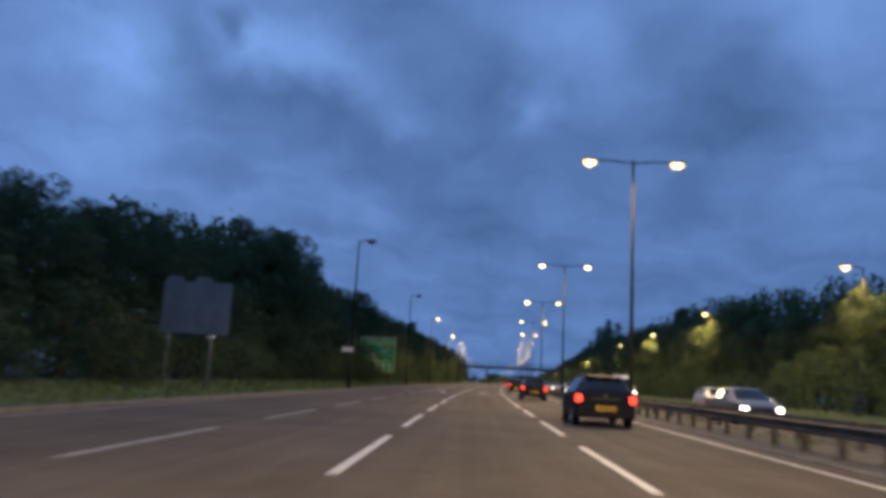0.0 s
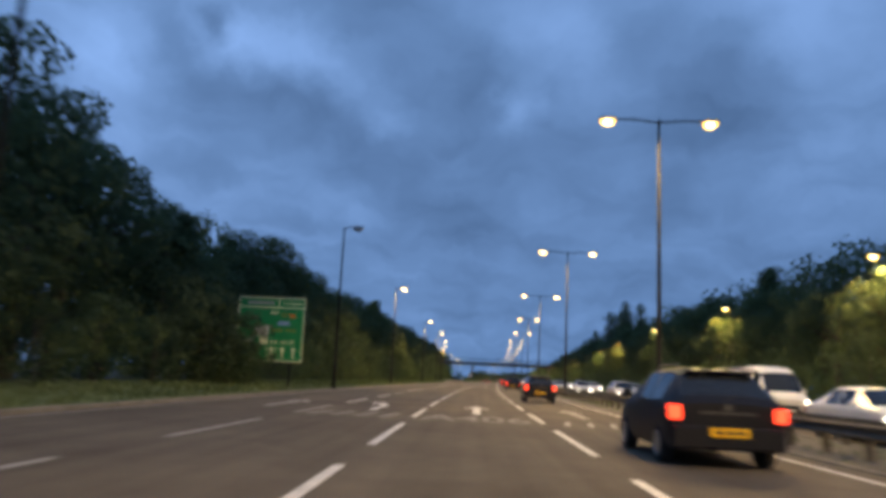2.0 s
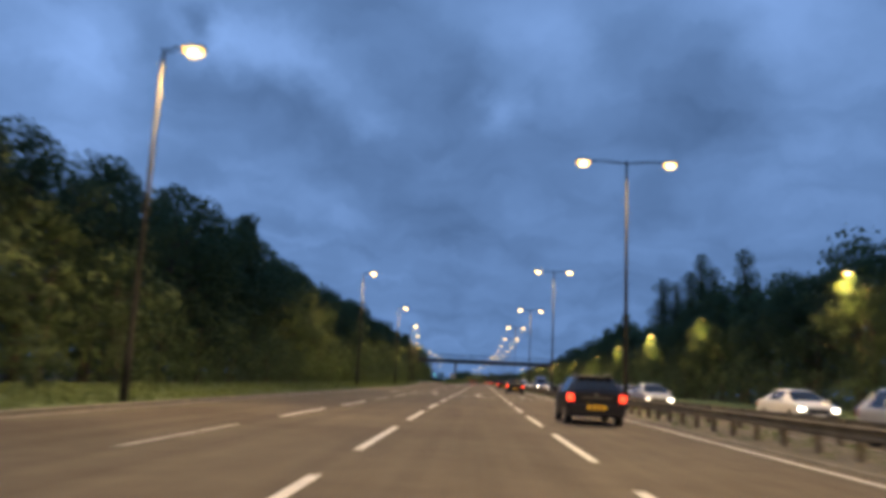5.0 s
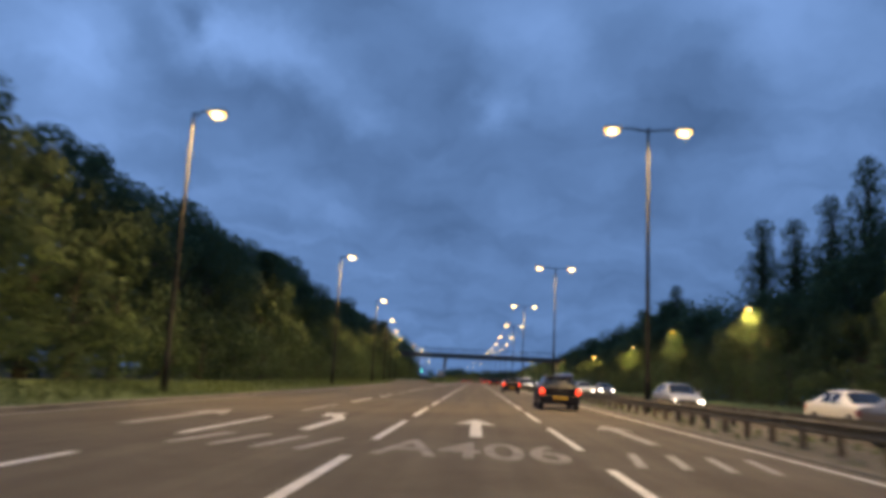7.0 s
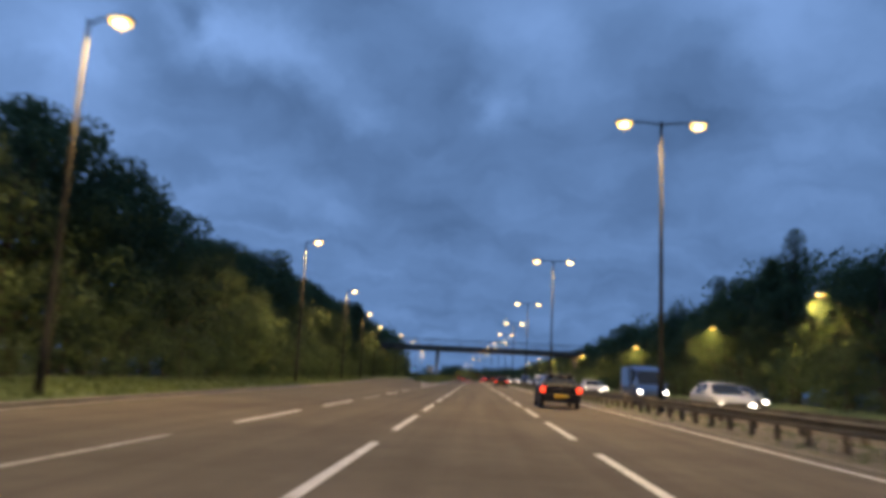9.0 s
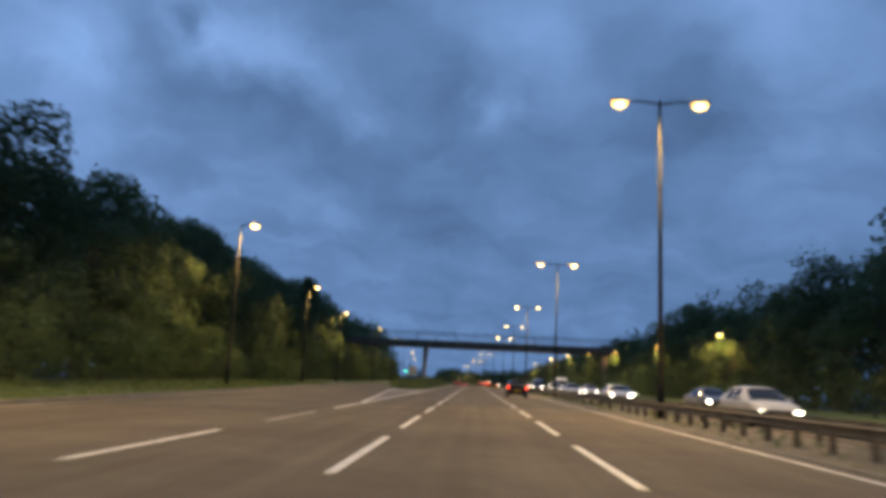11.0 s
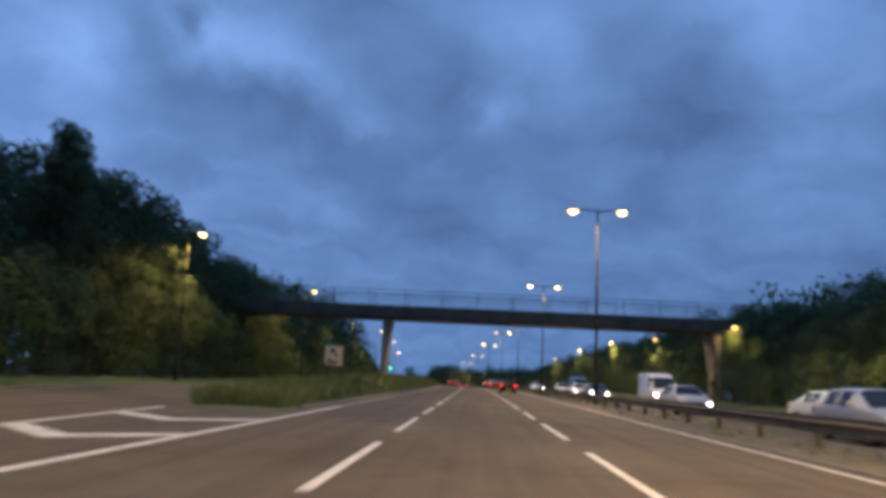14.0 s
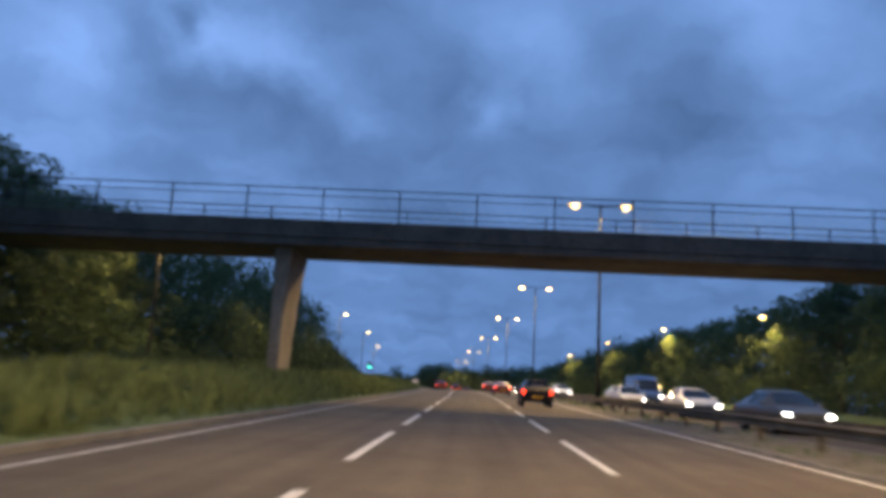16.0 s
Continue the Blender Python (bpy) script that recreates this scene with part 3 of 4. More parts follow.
def arrow_shape(u, z0, z1, w, head, y0, y1):
    sh = Shape()
    pts = [(u - w, z0), (u + w, z0), (u + w, z1 - head), (u + 3 * w, z1 - head), (u, z1), (u - 3 * w, z1 - head), (u - w, z1 - head)]
    sh.face_list([(x, y, z) for y in (y0, y1) for x, z in pts], [tuple(range(7)), tuple(range(13, 6, -1))] + [(i, (i + 1) % 7, 7 + (i + 1) % 7, 7 + i) for i in range(7)])
    return sh


gsign = thing("direction_sign", "large green direction sign with cream border and lane arrows on posts", "road sign", m=spot_at(84.5, 0, 0))
part("panel", Shape().box(-13.98, -10.05, -0.01, 0.012, 1.60, 5.30, 0.0), SIGN_GREEN, gsign)
for a, b, c, d in ((-13.98, -10.05, 5.24, 5.30), (-13.98, -10.05, 1.60, 1.66), (-13.98, -13.92, 1.66, 5.24), (-10.11, -10.05, 1.66, 5.24)):
    flat(gsign, "border", a, b, c, d, SIGN_CREAM, 0.012)
flat(gsign, "header_line", -13.92, -10.11, 4.68, 4.74, SIGN_CREAM, 0.012)
flat(gsign, "header_line", -11.62, -11.57, 4.74, 5.24, SIGN_CREAM, 0.012)
flat(gsign, "header_text", -13.48, -11.90, 4.88, 5.06, SIGN_GREY, 0.012)
flat(gsign, "header_text", -11.40, -11.00, 4.96, 5.00, SIGN_CREAM, 0.012)
for k in range(7):
    flat(gsign, "header_text", -10.95 + 0.10 * k, -10.88 + 0.10 * k, 4.91, 5.02, SIGN_CREAM, 0.012)
# route names of the right half
flat(gsign, "text_bar", -12.05, -11.60, 4.36, 4.46, SIGN_CREAM, 0.012)
flat(gsign, "text_bar", -11.45, -10.98, 4.20, 4.40, SIGN_OLIVE, 0.012)
flat(gsign, "symbol", -10.92, -10.58, 4.14, 4.36, SIGN_ORANGE, 0.012)
flat(gsign, "blue_box", -11.58, -10.92, 3.70, 3.92, SIGN_BLUE, 0.012)
flat(gsign, "text_bar", -11.95, -11.30, 3.30, 3.48, SIGN_OLIVE, 0.012)
flat(gsign, "text_bar", -11.10, -10.50, 3.32, 3.48, SIGN_OLIVE, 0.012)
for k in range(12):
    if k not in (4, 8):
        flat(gsign, "letter_bar", -11.98 + 0.125 * k, -11.93 + 0.125 * k, 2.60, 2.60 + (0.20, 0.26, 0.18)[k % 3], SIGN_CREAM, 0.012)
# pale panels of the left half
flat(gsign, "white_panel", -12.96, -12.12, 3.04, 3.66, SIGN_WHITE, 0.012)
flat(gsign, "white_panel", -12.58, -12.12, 2.58, 3.00, SIGN_CREAM, 0.012)
flat(gsign, "text_bar", -13.62, -13.02, 2.64, 2.84, SIGN_WHITE, 0.012)
for u in (-12.10, -11.58):
    flat(gsign, "divider", u - 0.02, u + 0.02, 1.72, 2.46, SIGN_CREAM, 0.012)
part("turn_arrow", Shape().tube([(-12.95, -0.016, 1.82), (-12.98, -0.016, 2.20), (-13.12, -0.016, 2.42)], [0.05, 0.055, 0.09], 6), SIGN_WHITE, gsign)
for u in (-11.85, -11.22, -10.58):
    part("lane_arrow", arrow_shape(u, 1.78, 2.48, 0.05, 0.26, -0.018, -0.010), SIGN_CREAM, gsign)
back_frame(gsign, -13.98, -10.05, 1.60, 5.30, (-12.9, -10.75), 0.055)

bsign = thing("road_sign", "back of a large grey metal road sign on a post", "road sign", m=spot_at(31.1, 0, 0))
part("panel", Shape().box(-13.45, -10.52, -0.015, 0.015, 2.45, 4.62, 0.0), SIGN_BACK, bsign)
for u in (-13.0, -11.75):
    part("tab", Shape().loft([[(u - 0.38, y, 4.62), (u + 0.38, y, 4.62), (u + 0.34, y, 4.78), (u + 0.24, y, 4.84), (u - 0.24, y, 4.84), (u - 0.34, y, 4.78)] for y in (-0.015, 0.015)]), SIGN_BACK, bsign)
for z in (2.9, 4.2):
    part("brace", Shape().box(-13.3, -10.65, -0.035, -0.017, z - 0.03, z + 0.03), SIGN_BACK, bsign)
for u in (-11.25, -13.1):
    part("post", Shape().tube([(u, 0.11, -0.3), (u, 0.11, 4.5)], 0.065, 10), SIGN_BACK, bsign, smooth=True)
part("collar", Shape().box(-11.42, -11.08, 0.02, 0.20, 2.30, 2.38), SIGN_WHITE, bsign)

wsign = thing("arrow_sign", "small pale square sign with a black arrow on a post", "road sign", m=spot_at(348, -0.15, 0))
corner = [(cx + 0.09 * math.cos(radians(a)), cz + 0.09 * math.sin(radians(a))) for cx, cz, a0 in ((-8.59, 2.91, 0), (-9.57, 2.91, 90), (-9.57, 1.81, 180), (-8.59, 1.81, 270)) for a in range(a0, a0 + 91, 30)]
part("panel", Shape().loft([[(x, y, z) for x, z in corner] for y in (-0.01, 0.012)]), SIGN_PALE, wsign)
for x0, w, h in ((-9.42, 0.15, 0.26), (-9.20, 0.06, 0.20), (-9.07, 0.06, 0.20), (-8.94, 0.13, 0.20)):
    flat(wsign, "text_bar", x0, x0 + w, 1.90, 1.90 + h, SIGN_RED, 0.012)
sh = Shape()
pts = [(-0.06, -0.36), (0.06, -0.36), (0.06, 0.06), (0.22, 0.06), (0.0, 0.34), (-0.22, 0.06), (-0.06, 0.06)]
c45, px0, pz0 = math.cos(radians(42)), -9.08, 2.58
s45 = math.sin(radians(42))
sh.face_list([(px0 + 1.0 * (x * c45 - z * s45), y, pz0 + 1.0 * (x * s45 + z * c45)) for y in (-0.022, -0.011) for x, z in pts], [tuple(range(7)), tuple(range(13, 6, -1))] + [(i, (i + 1) % 7, 7 + (i + 1) % 7, 7 + i) for i in range(7)])
part("arrow", sh, SIGN_BLACK, wsign, "black arrow")
for u in (-9.4, -8.7):
    part("post", Shape().tube([(u, 0.06, -0.2), (u, 0.06, 2.9)], 0.04, 10), POST_PAINT, wsign, smooth=True)
tab = thing("sign_tab", "small green sign plate above the arrow sign", "road sign", m=spot_at(348.3, -0.15, 0))
part("plate", Shape().box(-9.72, -9.25, -0.01, 0.01, 2.95, 3.22), SIGN_GREEN, tab)
part("post", Shape().tube([(-9.5, 0.04, -0.2), (-9.5, 0.04, 3.15)], 0.03, 8), POST_PAINT, tab, smooth=True)

plate = thing("marker_plate", "small white plate strapped to a street lamp column", "plate", m=spot_at(55.0, 0, 0))
part("panel", Shape().box(-10.15, -9.35, -0.20, -0.185, 2.72, 3.02), SIGN_WHITE, plate)
part("strap", Shape().box(-9.66, -9.34, -0.19, 0.14, 2.84, 2.90), STEEL, plate)

# traffic signal and lit boards in the distance
sig = thing("traffic_signal", "black traffic signal showing green on a tall pole", "traffic light", m=spot_at(556, -21.5, 0))
part("pole", Shape().tube([(0, 0, -0.2), (0, 0, 8.2)], 0.08, 10), POST_PAINT, sig, smooth=True)
head = part("head", Shape().box(-0.35, 0.35, -0.32, -0.08, 6.6, 8.5, 0.03), TRIM, sig)
for z, mt in ((8.15, RED_OFF), (7.55, RED_OFF), (7.0, GREEN_ON)):
    part("lens", Shape().tube([(0, -0.36, z), (0, -0.31, z)], 0.24, 16), mt, head)
for s, u in ((600, -12.8), (601, -7.2)):
    bd = thing("lit_sign", "pale floodlit sign board on posts far ahead", "road sign", m=spot_at(s, u, 0))
    part("panel", Shape().box(-1.0, 1.0, -0.02, 0.02, 2.6, 6.0), SIGN_WHITE, bd)
    for e in (-0.6, 0.6):
        part("post", Shape().box(e - 0.06, e + 0.06, 0.03, 0.15, -0.2, 5.8), POST_PAINT, bd)


# ---- cars: rear at y 0, front at y L ----
def car(name, label, paint, stations, glass, lights, length, wheels, track, radius=0.31, rails=False):
    base = thing(name, label, "van" if "van" in name else "car")
    rings = []
    for y, w, zb, belt, top, wr in stations:
        half = [(w * 0.90, zb), (w, zb + 0.16), (w * 1.0, belt - 0.16), (w * 0.965, belt), (wr, top - 0.07 if top - belt > 0.2 else top - 0.015), (wr * 0.82, top), (wr * 0.4, top + 0.02)]
        rings.append([(x, y, z) for x, z in half] + [(-x, y, z) for x, z in reversed(half)])
    n = len(rings[0])
    pts = [p for r in rings for p in r]
    groups = {"body": []}
    for i in range(len(rings) - 1):
        for j in range(n):
            f = (i * n + j, i * n + (j + 1) % n, (i + 1) * n + (j + 1) % n, (i + 1) * n + j)
            key = "body"
            if i in glass:
                kind = glass[i]
                if kind == "side_window" and j in (3, 9):
                    key = "side_window_" + str(i) + "_" + str(j)
                elif kind in ("rear_window", "windscreen") and j in (4, 5, 6, 7, 8):
                    key = kind
            groups.setdefault(key, []).append(f)
    groups["body"] += [tuple(range(n - 1, -1, -1)), tuple((len(rings) - 1) * n + i for i in range(n))]
    for key, fs in groups.items():
        used = sorted({i for f in fs for i in f})
        back = {v: k for k, v in enumerate(used)}
        sh = Shape().face_list([pts[i] for i in used], [tuple(back[i] for i in f) for f in fs])
        nm = "side_window" if key.startswith("side_window") else key
        part(nm, sh, paint if key == "body" else CAR_GLASS, base, "" if key == "body" else "dark tinted glass", smooth=True).data.set_sharp_from_angle(angle=radians(38))
    for y in wheels:
        for e in (-1, 1):
            a, b = (track - 0.2, track) if e > 0 else (-track, -track + 0.2)
            tyre = part("wheel", Shape().disc_x(a, b, y, radius, radius), TYRE, base, "black rubber tyre")
            part("rim", Shape().disc_x(b if e > 0 else a - 0.012, (b + 0.012) if e > 0 else a, y, radius, radius * 0.64, 14), RIM, tyre)
    w0 = stations[1][1]
    belt0 = stations[1][3]
    part("rear_bumper", Shape().box(-w0 * 0.97, w0 * 0.97, -0.07, 0.10, 0.28, 0.62, 0.03), paint if "van" not in name else TRIM, base)
    part("front_bumper", Shape().box(-w0 * 0.93, w0 * 0.93, length - 0.12, length + 0.05, 0.24, 0.48, 0.03), TRIM, base)
    part("grille", Shape().box(-0.42, 0.42, length - 0.05, length + 0.022, 0.50, 0.66, 0.01), TRIM, base)
    np_ = part("number_plate", Shape().box(-0.28, 0.28, -0.088, -0.066, 0.47, 0.60, 0.004), PLATE, base, "yellow plate with dark bars")
    for k in range(3):
        part("plate_bar", Shape().box(-0.22 + 0.16 * k, -0.10 + 0.16 * k, -0.092, -0.087, 0.50, 0.57), SIGN_BLACK, np_)
    part("front_plate", Shape().box(-0.26, 0.26, length + 0.05, length + 0.07, 0.34, 0.45, 0.004), SIGN_WHITE, base)
    tail, headm = lights
    zt = belt0 - 0.16
    for e in (-1, 1):
        x0, x1 = sorted((e * (w0 - 0.17), e * (w0 + 0.005)))
        part("tail_light", Shape().box(x0, x1, -0.03, 0.16, zt - 0.11, zt + 0.10, 0.02), tail, base, "red tail light" if tail is TAIL_ON else "red glass")
        x0, x1 = sorted((e * (w0 - 0.31), e * (w0 - 0.08)))
        zf = stations[-1][3] - 0.04
        part("headlight", Shape().box(x0, x1, length - 0.22, length + 0.02, zf - 0.08, zf + 0.05, 0.02), headm, base, "bright headlight" if headm is HEAD_ON else "headlight glass")
        x0, x1 = sorted((e * (w0 + 0.02), e * (w0 + 0.18)))
        ym = [st[0] for k, st in enumerate(stations) if glass.get(k) == "windscreen"][0]
        part("mirror", Shape().box(x0, x1, ym + 0.18, ym + 0.30, belt0 - 0.02, belt0 + 0.14, 0.03), paint, base)
    if rails:
        for e in (-1, 1):
            part("roof_rail", Shape().tube([(e * 0.52, 0.75, 1.47), (e * 0.52, 0.85, 1.53), (e * 0.52, 2.0, 1.53), (e * 0.52, 2.1, 1.47)], 0.018, 6), CHROME, base)
        part("spoiler", Shape().box(-0.52, 0.52, 0.36, 0.60, 1.41, 1.455, 0.012), paint, base)
        part("chrome_strip", Shape().box(-0.42, 0.42, -0.02, 0.01, 0.80, 0.83), CHROME, base)
        part("badge", Shape().tube([(0, -0.03, 0.90), (0, 0.0, 0.90)], 0.055, 14), CHROME, base)
        part("rear_wiper", Shape().tube([(0.0, 0.055, 1.0), (0.22, 0.20, 1.13)], 0.012, 6), TRIM, base)
    return base


HATCH = [(0.0, 0.78, 0.36, 0.92, 0.94, 0.70), (0.06, 0.86, 0.28, 0.97, 0.985, 0.72), (0.13, 0.87, 0.26, 0.98, 1.06, 0.68), (0.48, 0.87, 0.24, 0.98, 1.41, 0.60), (0.62, 0.87, 0.24, 0.98, 1.45, 0.60), (1.35, 0.87, 0.22, 0.96, 1.48, 0.61),
         (1.43, 0.87, 0.22, 0.96, 1.48, 0.61), (2.15, 0.87, 0.22, 0.94, 1.46, 0.61), (2.35, 0.87, 0.22, 0.94, 1.42, 0.60), (3.02, 0.86, 0.22, 0.93, 0.97, 0.68), (3.65, 0.84, 0.24, 0.84, 0.87, 0.66), (3.92, 0.78, 0.28, 0.72, 0.75, 0.60), (4.0, 0.68, 0.32, 0.62, 0.64, 0.52)]
HATCH_GLASS = {2: "rear_window", 4: "side_window", 6: "side_window", 8: "windscreen"}
SALOON = [(0.0, 0.76, 0.36, 0.88, 0.92, 0.68), (0.08, 0.87, 0.28, 0.93, 0.97, 0.70), (0.62, 0.89, 0.24, 0.95, 1.00, 0.70), (1.25, 0.89, 0.22, 0.96, 1.36, 0.58), (1.42, 0.89, 0.22, 0.96, 1.42, 0.59), (2.05, 0.89, 0.22, 0.95, 1.44, 0.60), (2.13, 0.89, 0.22, 0.95, 1.44, 0.60),
          (2.75, 0.89, 0.22, 0.94, 1.41, 0.60), (2.90, 0.89, 0.22, 0.94, 1.37, 0.59), (3.60, 0.88, 0.22, 0.92, 0.97, 0.68), (4.25, 0.86, 0.24, 0.82, 0.86, 0.66), (4.50, 0.78, 0.28, 0.70, 0.74, 0.58)]
SALOON_GLASS = {2: "rear_window", 4: "side_window", 6: "side_window", 8: "windscreen"}
VAN = [(0.0, 0.94, 0.40, 1.25, 2.30, 0.86), (0.06, 0.98, 0.34, 1.25, 2.40, 0.90), (2.9, 0.98, 0.32, 1.25, 2.42, 0.90), (3.45, 0.98, 0.32, 1.25, 2.36, 0.88), (3.55, 0.98, 0.32, 1.25, 2.30, 0.86), (4.20, 0.98, 0.32, 1.22, 2.10, 0.80), (4.85, 0.96, 0.34, 1.18, 1.24, 0.78), (5.25, 0.92, 0.36, 0.98, 1.06, 0.70), (5.40, 0.82, 0.40, 0.86, 0.90, 0.60)]
VAN_GLASS = {4: "side_window", 5: "windscreen"}
RED_GLASS = mat("red_lamp_glass", (0.25, 0.01, 0.01), 0.2, vary=0.1)
CLEAR_LAMP = mat("clear_lamp_glass", (0.5, 0.5, 0.5), 0.1, vary=0.05)
NAVY = mat("dark_navy_paint", (0.007, 0.008, 0.013), 0.5, vary=0.08, scale=1.5)
NAVY.node_tree.nodes["Principled BSDF"].inputs["Specular IOR Level"].default_value = 0.25
RED_PAINT = car_paint("red_paint", (0.16, 0.012, 0.012))
SILVER = car_paint("silver_paint", (0.42, 0.43, 0.45))
WHITE_PAINT = car_paint("white_paint", (0.72, 0.72, 0.70))
BLUE_PAINT = car_paint("blue_paint", (0.05, 0.10, 0.24))
GREY_PAINT = car_paint("grey_paint", (0.12, 0.125, 0.135))

ahead = (TAIL_ON, CLEAR_LAMP)
front = (RED_GLASS, HEAD_ON)
hatch = car("hatchback", "dark navy hatchback with lit tail lights in the lane beside", NAVY, HATCH, HATCH_GLASS, ahead, 4.0, (0.72, 3.22), 0.875, 0.30, rails=True)
redcar = car("saloon", "red saloon car with lit brake lights", RED_PAINT, SALOON, SALOON_GLASS, (BRAKE_ON, CLEAR_LAMP), 4.5, (0.95, 3.70), 0.895)
AHEAD = [(22.3, 3.75, hatch), (52.7, 3.8, hatch), (83.9, 3.7, hatch), (128.0, 3.8, hatch), (182.2, 3.8, hatch), (225.0, 3.7, hatch), (300.0, 3.75, hatch), (383.5, 3.75, hatch),
         (420.0, 3.6, redcar), (452, 3.75, redcar), (470, -3.2, redcar), (500, 0.2, redcar), (520, 3.7, redcar)]
first = set()
for s, u, src in AHEAD:
    m = spot_at(s, u, 0.004)
    if src.name in first:
        copy_thing(src, m)
    else:
        src.matrix_basis = m
        first.add(src.name)

silver = car("hatchback", "silver hatchback with bright headlights on the oncoming carriageway", SILVER, HATCH, HATCH_GLASS, front, 4.0, (0.72, 3.22), 0.875, 0.30)
dark = car("saloon", "dark grey saloon with bright headlights on the oncoming carriageway", GREY_PAINT, SALOON, SALOON_GLASS, front, 4.5, (0.95, 3.70), 0.895)
white = car("saloon", "white saloon with bright headlights on the oncoming carriageway", WHITE_PAINT, SALOON, SALOON_GLASS, front, 4.5, (0.95, 3.70), 0.895)
van = car("van", "white panel van with bright headlights on the oncoming carriageway", WHITE_PAINT, VAN, VAN_GLASS, front, 5.4, (1.0, 4.35), 0.985, 0.34)
bluevan = car("van", "blue panel van with bright headlights on the oncoming carriageway", BLUE_PAINT, VAN, VAN_GLASS, front, 5.4, (1.0, 4.35), 0.985, 0.34)
ONCOMING = [(30, 11, dark), (44, 14.3, silver), (60, 10.8, white), (77, 14.2, van), (84.5, 10.9, white), (96, 10.9, silver), (110, 14.3, dark), (121, 11, silver), (137, 14.2, white), (150, 10.9, silver), (165, 11, dark),
            (176, 14.3, white), (188, 11, silver), (224, 11, silver), (232, 14.3, dark), (240, 10.9, bluevan), (262, 11, silver), (279, 14.2, dark), (292, 11, white), (306, 14.2, dark), (318, 11, silver), (328, 14.3, white),
            (337, 11, silver), (357, 14.2, van), (366, 10.9, dark), (377, 10.9, white), (392, 11, silver), (402, 14.2, bluevan), (412, 14.3, silver), (428, 11, white), (452, 14.2, silver), (480, 11, dark)]
for s, u, src in ONCOMING:
    m = spot_at(s + 4.5, u, -0.016, 180)
    if src in first:
        copy_thing(src, m)
    else:
        src.matrix_basis = m
        first.add(src)


# ---- trees and shrubs ----
def leaf_cloud(rng, clumps, per, size):
    """Leaves as small folded pieces scattered through clumps, shaded with the roundness of their clump."""
    quads, normals = [], []
    for cx, cy, cz, r, full in clumps:
        n = max(9, int(full * per * r * r))
        d = rng.normal(size=(n, 3))
        d /= np.linalg.norm(d, axis=1)[:, None]
        rad = (r * rng.uniform(0.5, 1.06, n) ** 0.6)[:, None]
        c = np.array((cx, cy, cz)) + d * rad * np.array((1, 1, 0.82))
        a = rng.normal(size=(n, 3))
        a -= d * (np.sum(a * d, 1) * 0.6)[:, None]
        a /= np.linalg.norm(a, axis=1)[:, None]
        e = np.cross(a, d + rng.normal(size=(n, 3)) * 0.5)
        e /= np.linalg.norm(e, axis=1)[:, None] + 1e-6
        q = (0.82 * size * rng.uniform(0.6, 1.35, n))[:, None]
        tip = d * q * 0.25
        out = np.cross(e, a)
        turn = np.where(np.sum(out * d, 1) < 0, -1.0, 1.0)[:, None]
        e = e * turn
        out = out * turn
        quads.append(np.stack([c - a * q + e * q * 0.8, c + a * q + tip, c - a * q - e * q * 0.8], 1).reshape(-1, 3))
        soft_n = d * 0.8 + out * 0.35 + np.array((0, 0, 0.12))
        soft_n /= np.linalg.norm(soft_n, axis=1)[:, None]
        normals.append(np.repeat(soft_n, 3, axis=0))
    pts = np.concatenate(quads)
    sh = Shape().face_list(pts.tolist(), np.arange(len(pts)).reshape(-1, 3).tolist())
    sh.n = np.concatenate(normals).tolist()
    return sh


def tree(name, label, seed, h, spread, leaf, per=150, size=0.104, lean=0.0, low=0.18, tall=False):
    rng = np.random.default_rng(seed)
    base = thing(name, label, "shrub" if name == "shrub" else "tree")
    wood = Shape()
    r0 = (0.014 if tall else 0.028) * h if name != "shrub" else 0.05
    wood.tube([(0, 0, -0.3), (lean * 0.2, 0.05, h * 0.3), (lean * 0.6, 0.0, h * 0.6), (lean, 0.1, h * 0.9)], [r0, r0 * 0.8, r0 * 0.5, r0 * 0.15], 7)
    clumps = []
    count = (62 if tall else 26) if name != "shrub" else 12
    for k in range(count):
        f = (k + 0.5) / count
        z = h * (low + (0.93 - low) * f)
        prof = math.sin(math.pi * min(1, 0.12 + 0.80 * f)) ** 0.7 if not tall else (0.55 + 0.45 * math.sin(math.pi * f)) * 0.55
        a = k * 2.399 + rng.uniform(-0.5, 0.5)
        rr = spread * prof * rng.uniform(0.35, 1.0)
        r = spread * rng.uniform(0.26, 0.46) * (0.75 if f > 0.75 else 1.0) * (1.0 if tall else 1.0)
        x, y = rr * math.cos(a) + lean * f, rr * math.sin(a)
        clumps.append((x, y, z, r, 0.9 if f < 0.3 else 1.4 if f < 0.55 else 2.3))
        if k % 2 == 0:
            wood.tube([(lean * f * 0.6, 0, z * 0.72), (x * 0.5, y * 0.5, z * 0.88), (x, y, z)], [r0 * 0.4, r0 * 0.25, r0 * 0.08], 5)
    clumps.append((lean, 0, h * 0.93, spread * 0.25, 2.3))
    part("trunk", wood, BARK, base)
    part("crown", leaf_cloud(rng, clumps, per, size), leaf, base)
    return base


